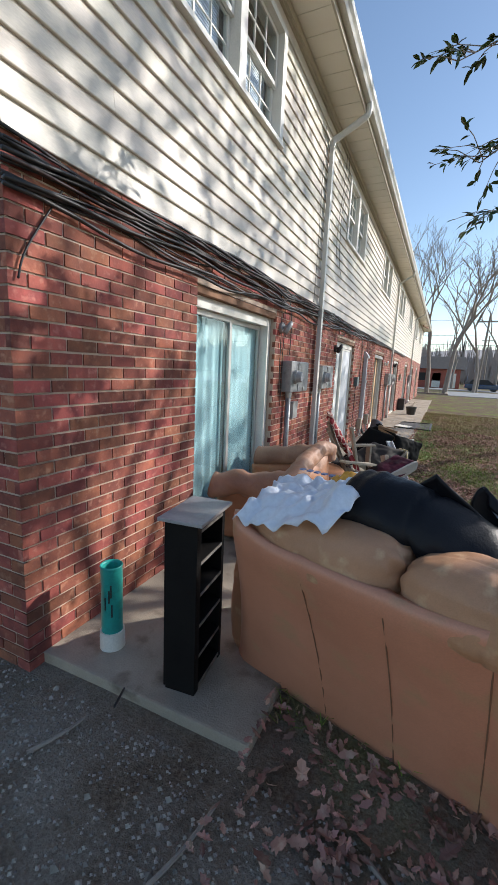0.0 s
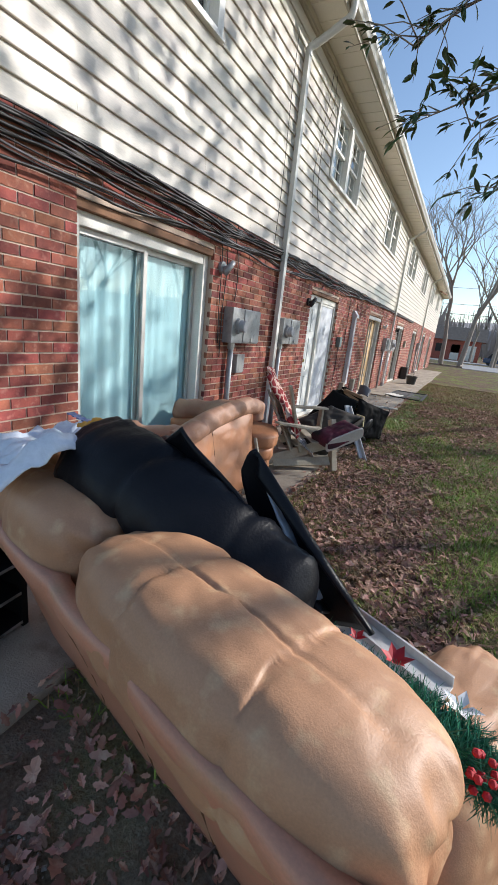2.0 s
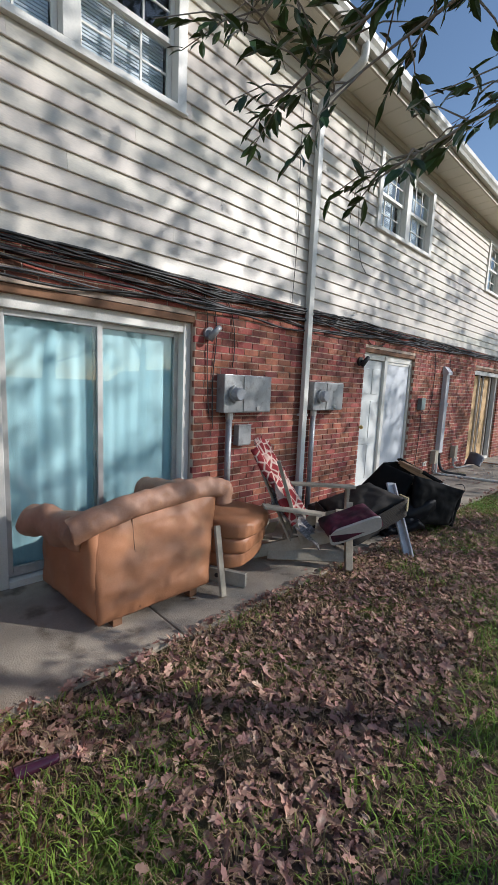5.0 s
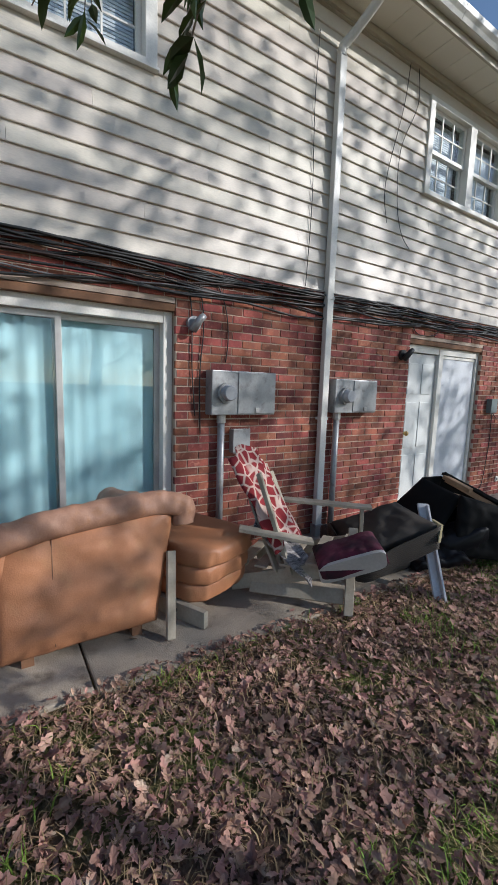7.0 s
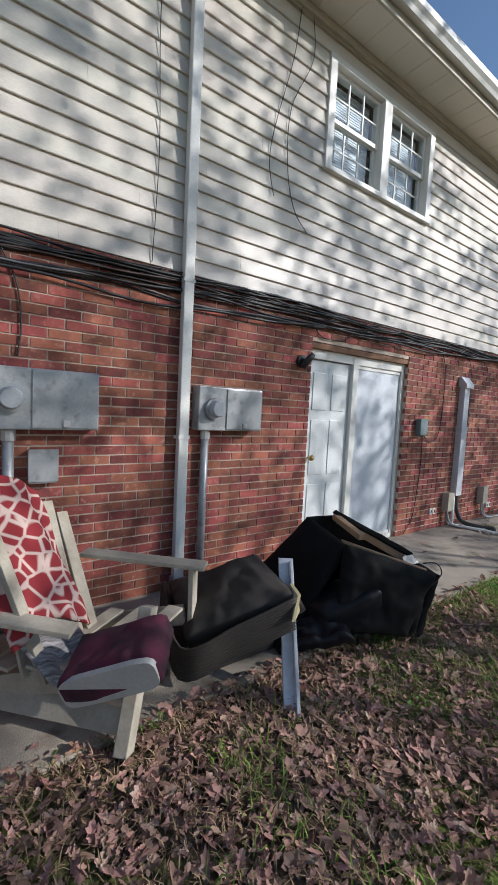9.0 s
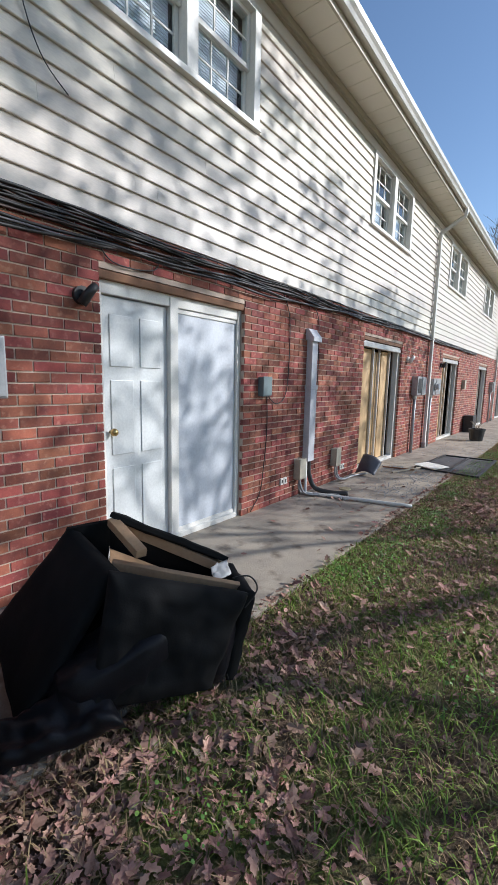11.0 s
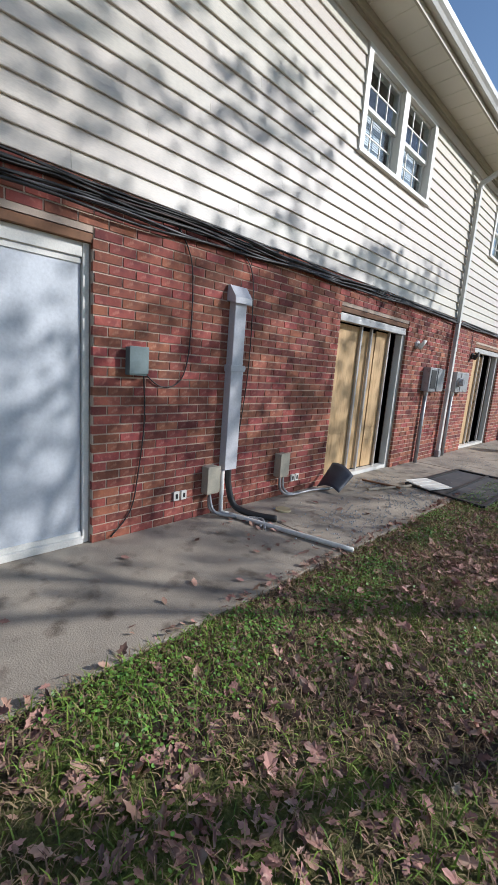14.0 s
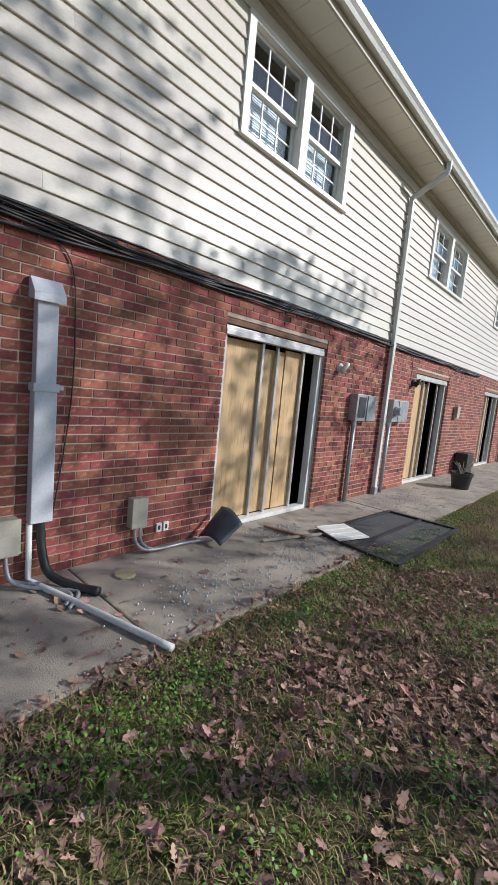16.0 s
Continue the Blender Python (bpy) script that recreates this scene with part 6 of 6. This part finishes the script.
def build_distance():
    asphalt = mat("asphalt", (0.33, 0.33, 0.33), (0.26, 0.26, 0.26), 0.9, 50, 1, 0.3)
    bm = boxes((0.6, 60, 40, 52, -0.06, 0.01), (-12, 60, 57.5, 64, -0.06, 0.004))
    tagged(part("road", bm, asphalt), "pale grey asphalt drive and road beyond the lawn", "road", kind="structure")
    tagged(part("trim_kerb", boxes((-3, 0.6, 41, 41.2, -0.1, 0.12), (0.4, 0.6, 41.2, 52, -0.1, 0.12), bevel=0.02), CONCRETE), "pale concrete kerb", "kerb", kind="structure")
    h = thing("far_house", "low brick house with pale doors across the road", "house")
    part("wall", boxes((-12, 2.2, 66, 74, 0, 2.8)), BRICK_J, h)
    bm = bmesh.new()
    v = [bm.verts.new(q) for x in (-12.6, 2.8) for q in ((x, 65.4, 2.7), (x, 70, 4.6), (x, 74.6, 2.7))]
    for a in ((0, 1, 2), (5, 4, 3), (0, 3, 4, 1), (1, 4, 5, 2), (2, 5, 3, 0)):
        bm.faces.new([v[i] for i in a])
    part("roof", bm, SHINGLE, h)
    for x in (-1.4, 0.6, -6):
        part("door", boxes((x, x + 1.1, 65.95, 66.02, 0.05, 2.1)), TRIM, h)
        part("window", boxes((x - 2.0, x - 0.9, 65.95, 66.02, 1.0, 2.1)), DARK, h)
    for x, y, lean in ((3.6, 54, 0.05), (6.2, 80, 0.0)):
        p = thing("utility_pole", "dark wooden utility pole with wires", "utility pole", group="utility poles")
        part("pole", tube([(x, y, -0.1), (x + lean * 8, y, 8.6)], 0.14, 8, 0.1), BARK, p)
        part("crossarm", boxes((x + lean * 7.6 - 1.0, x + lean * 7.6 + 1.0, y - 0.06, y + 0.06, 7.7, 7.85)), BARK, p)
    w = thing("power_line", "thin overhead power lines beyond the lawn", "wire")
    for z, y in ((7.9, 54), (6.2, 54), (5.6, 60), (7.0, 80)):
        part("wire", tube([(-30 + 6 * i, y, z + 0.4 * ((i - 8) / 8) ** 2) for i in range(17)], 0.022, 4), BLACKPL, w)
    c = thing("parked_car", "dark blue hatchback parked across the road", "car")
    paint = mat("car_paint", (0.05, 0.08, 0.14), (0.04, 0.07, 0.12), 0.25, bump=0, coat=0.6)
    m = Matrix.Translation((4.6, 60.2, 0.0))
    part("body", boxes((-2.0, 2.0, -0.85, 0.85, 0.28, 0.85), bevel=0.12, m=m), paint, c)
    bm = bmesh.new()
    v = [bm.verts.new(m @ Vector(q)) for q in ((-1.6, -0.78, 0.84), (1.3, -0.78, 0.84), (1.3, 0.78, 0.84), (-1.6, 0.78, 0.84), (-1.15, -0.62, 1.42), (0.55, -0.62, 1.42), (0.55, 0.62, 1.42), (-1.15, 0.62, 1.42))]
    for a in ((0, 1, 5, 4), (1, 2, 6, 5), (2, 3, 7, 6), (3, 0, 4, 7), (4, 5, 6, 7)):
        bm.faces.new([v[i] for i in a])
    part("cabin", bm, DARK, c, "dark glazed cabin")
    for x in (-1.3, 1.3):
        for y in (-0.8, 0.62):
            part("wheel", tube([m @ Vector((x, y, 0.31)), m @ Vector((x, y + 0.18, 0.31))], 0.31, 16), BLACKPL, c)
    # wooded rise closing the view; haze is mixed into its pale colours
    rng = random.Random(8)
    V, F = [], []
    for i in range(2600):
        x, y = rng.uniform(-120, 160), rng.uniform(95, 150)
        hh = rng.uniform(6, 12)
        for q in range(3):
            s = rng.uniform(0.03, 0.12)
            o = len(V)
            dx = rng.gauss(0, 1.2)
            V.extend(((x - s, y, 0), (x + s, y, 0), (x + dx + s * 0.3, y, hh * rng.uniform(0.6, 1)), (x + dx - s * 0.3, y, hh * rng.uniform(0.6, 1))))
            F.append((o, o + 1, o + 2, o + 3))
    mesh_stuff("far_woods", V, F, mat("haze_tinted_wood", (0.40, 0.34, 0.31), (0.31, 0.27, 0.25), 0.95, bump=0), "bare winter woods in the distance, colour paled for haze", "woods")
    bm = bmesh.new()
    g = []
    for i in range(60):
        x = -220 + 9 * i
        g.append([bm.verts.new((x, 150, -1)), bm.verts.new((x, 158, 8 + 2.5 * noise.noise((i * 0.3, 0, 0)))), bm.verts.new((x, 230, 14 + 4 * noise.noise((i * 0.17, 3, 0))))])
    for A, B in zip(g, g[1:]):
        for q in range(2):
            bm.faces.new((A[q], B[q], B[q + 1], A[q + 1]))
    tagged(part("backdrop", bm, mat("haze_tinted_hill", (0.38, 0.34, 0.34), (0.30, 0.28, 0.27), 0.95, 3, 0.2, 0.0)), "wooded grey-brown hillside, colour paled for haze", "hill", kind="structure")
    d = thing("broken_soffit", "torn hanging soffit strips under the far eaves", "soffit")
    for i in range(4):
        part("strip", boxes((-0.2, 0.25, -0.2, 0.2, 0, 0.015), m=Matrix.Translation((FACE + 0.3, 29.0 + 0.5 * i, TOP - 0.18)) @ pose(0, 0, 0, 10 * i - 15, 24, 0)), BROWNWOOD if i % 2 else SOFFIT, d)


build_distance()


# ---- bricks ----
def build_bricks():
    course, length, joint = 0.0678, 0.203, 0.0115
    wall = bpy.data.objects["wall_brick"]
    end = bpy.data.objects["wall_end"]
    rng = random.Random(5)
    bm = bmesh.new()
    w, h, d = length - joint, course - joint, 0.035
    vs = box(bm, -d, 0, 0, w, 0, h)
    me = bpy.data.meshes.new("brick")
    bmesh.ops.recalc_face_normals(bm, faces=bm.faces)
    bm.to_mesh(me)
    bm.free()
    me.materials.append(BRICK)
    verts, faces = [], []

    def put(x, y0, y1, z0, z1):
        o = len(verts)
        verts.extend(((x - d, y0, z0), (x, y0, z0), (x, y1, z0), (x - d, y1, z0), (x - d, y0, z1), (x, y0, z1), (x, y1, z1), (x - d, y1, z1)))
        faces.extend(((o + 1, o + 2, o + 6, o + 5), (o, o + 1, o + 5, o + 4), (o + 2, o + 3, o + 7, o + 6), (o + 4, o + 5, o + 6, o + 7), (o, o + 3, o + 2, o + 1)))
    made = 0
    for i in range(-1, 36):
        z = i * course + 0.004
        if z + h > BAND + 0.01:
            break
        spans = DOORS if z < HEAD + 0.055 else []
        for a, b in clear([(s - 0.002, e + 0.002) for s, e in spans], Y0, Y1):
            y = Y0 + 0.0 - (0.1015 if i % 2 else 0)
            while y < b:
                s, e = max(y, a), min(y + w, b)
                y += length
                if e - s < 0.03:
                    continue
                x = FACE + rng.uniform(-0.0015, 0.0015)
                if e - s > w - 1e-4 and made < 300 and 9.4 < s < 11.4 and e < 12.2 and z > 0:
                    ob = new("brick", me)
                    ob.location, ob.parent = (x, s, z), wall
                    made += 1
                else:
                    put(x, s, e, z, z + h)
    mj = bpy.data.meshes.new("brickwork")
    mj.from_pydata(verts, [], faces)
    mj.materials.append(BRICK_J)
    ob = new("brickwork", mj)
    ob.parent = wall
    ob["kind"] = "stuff"
    verts, faces = [], []
    for i in range(-1, 36):
        z = i * course + 0.004
        x = FACE + (0.1015 if i % 2 else 0)
        while x > -4.2:
            o = len(verts)
            x0, x1, y = x - w, min(x, FACE - 0.001), Y0 + rng.uniform(-0.0015, 0.0015)
            verts.extend(((x0, y, z), (x1, y, z), (x1, y + 0.03, z), (x0, y + 0.03, z), (x0, y, z + h), (x1, y, z + h), (x1, y + 0.03, z + h), (x0, y + 0.03, z + h)))
            faces.extend(((o, o + 1, o + 5, o + 4), (o + 1, o + 2, o + 6, o + 5), (o + 3, o, o + 4, o + 7), (o + 4, o + 5, o + 6, o + 7), (o, o + 3, o + 2, o + 1)))
            x -= length
    mj = bpy.data.meshes.new("brickwork")
    mj.from_pydata(verts, [], faces)
    mj.materials.append(BRICK_J)
    ob = new("brickwork", mj)
    ob.parent = end
    ob["kind"] = "stuff"


build_bricks()
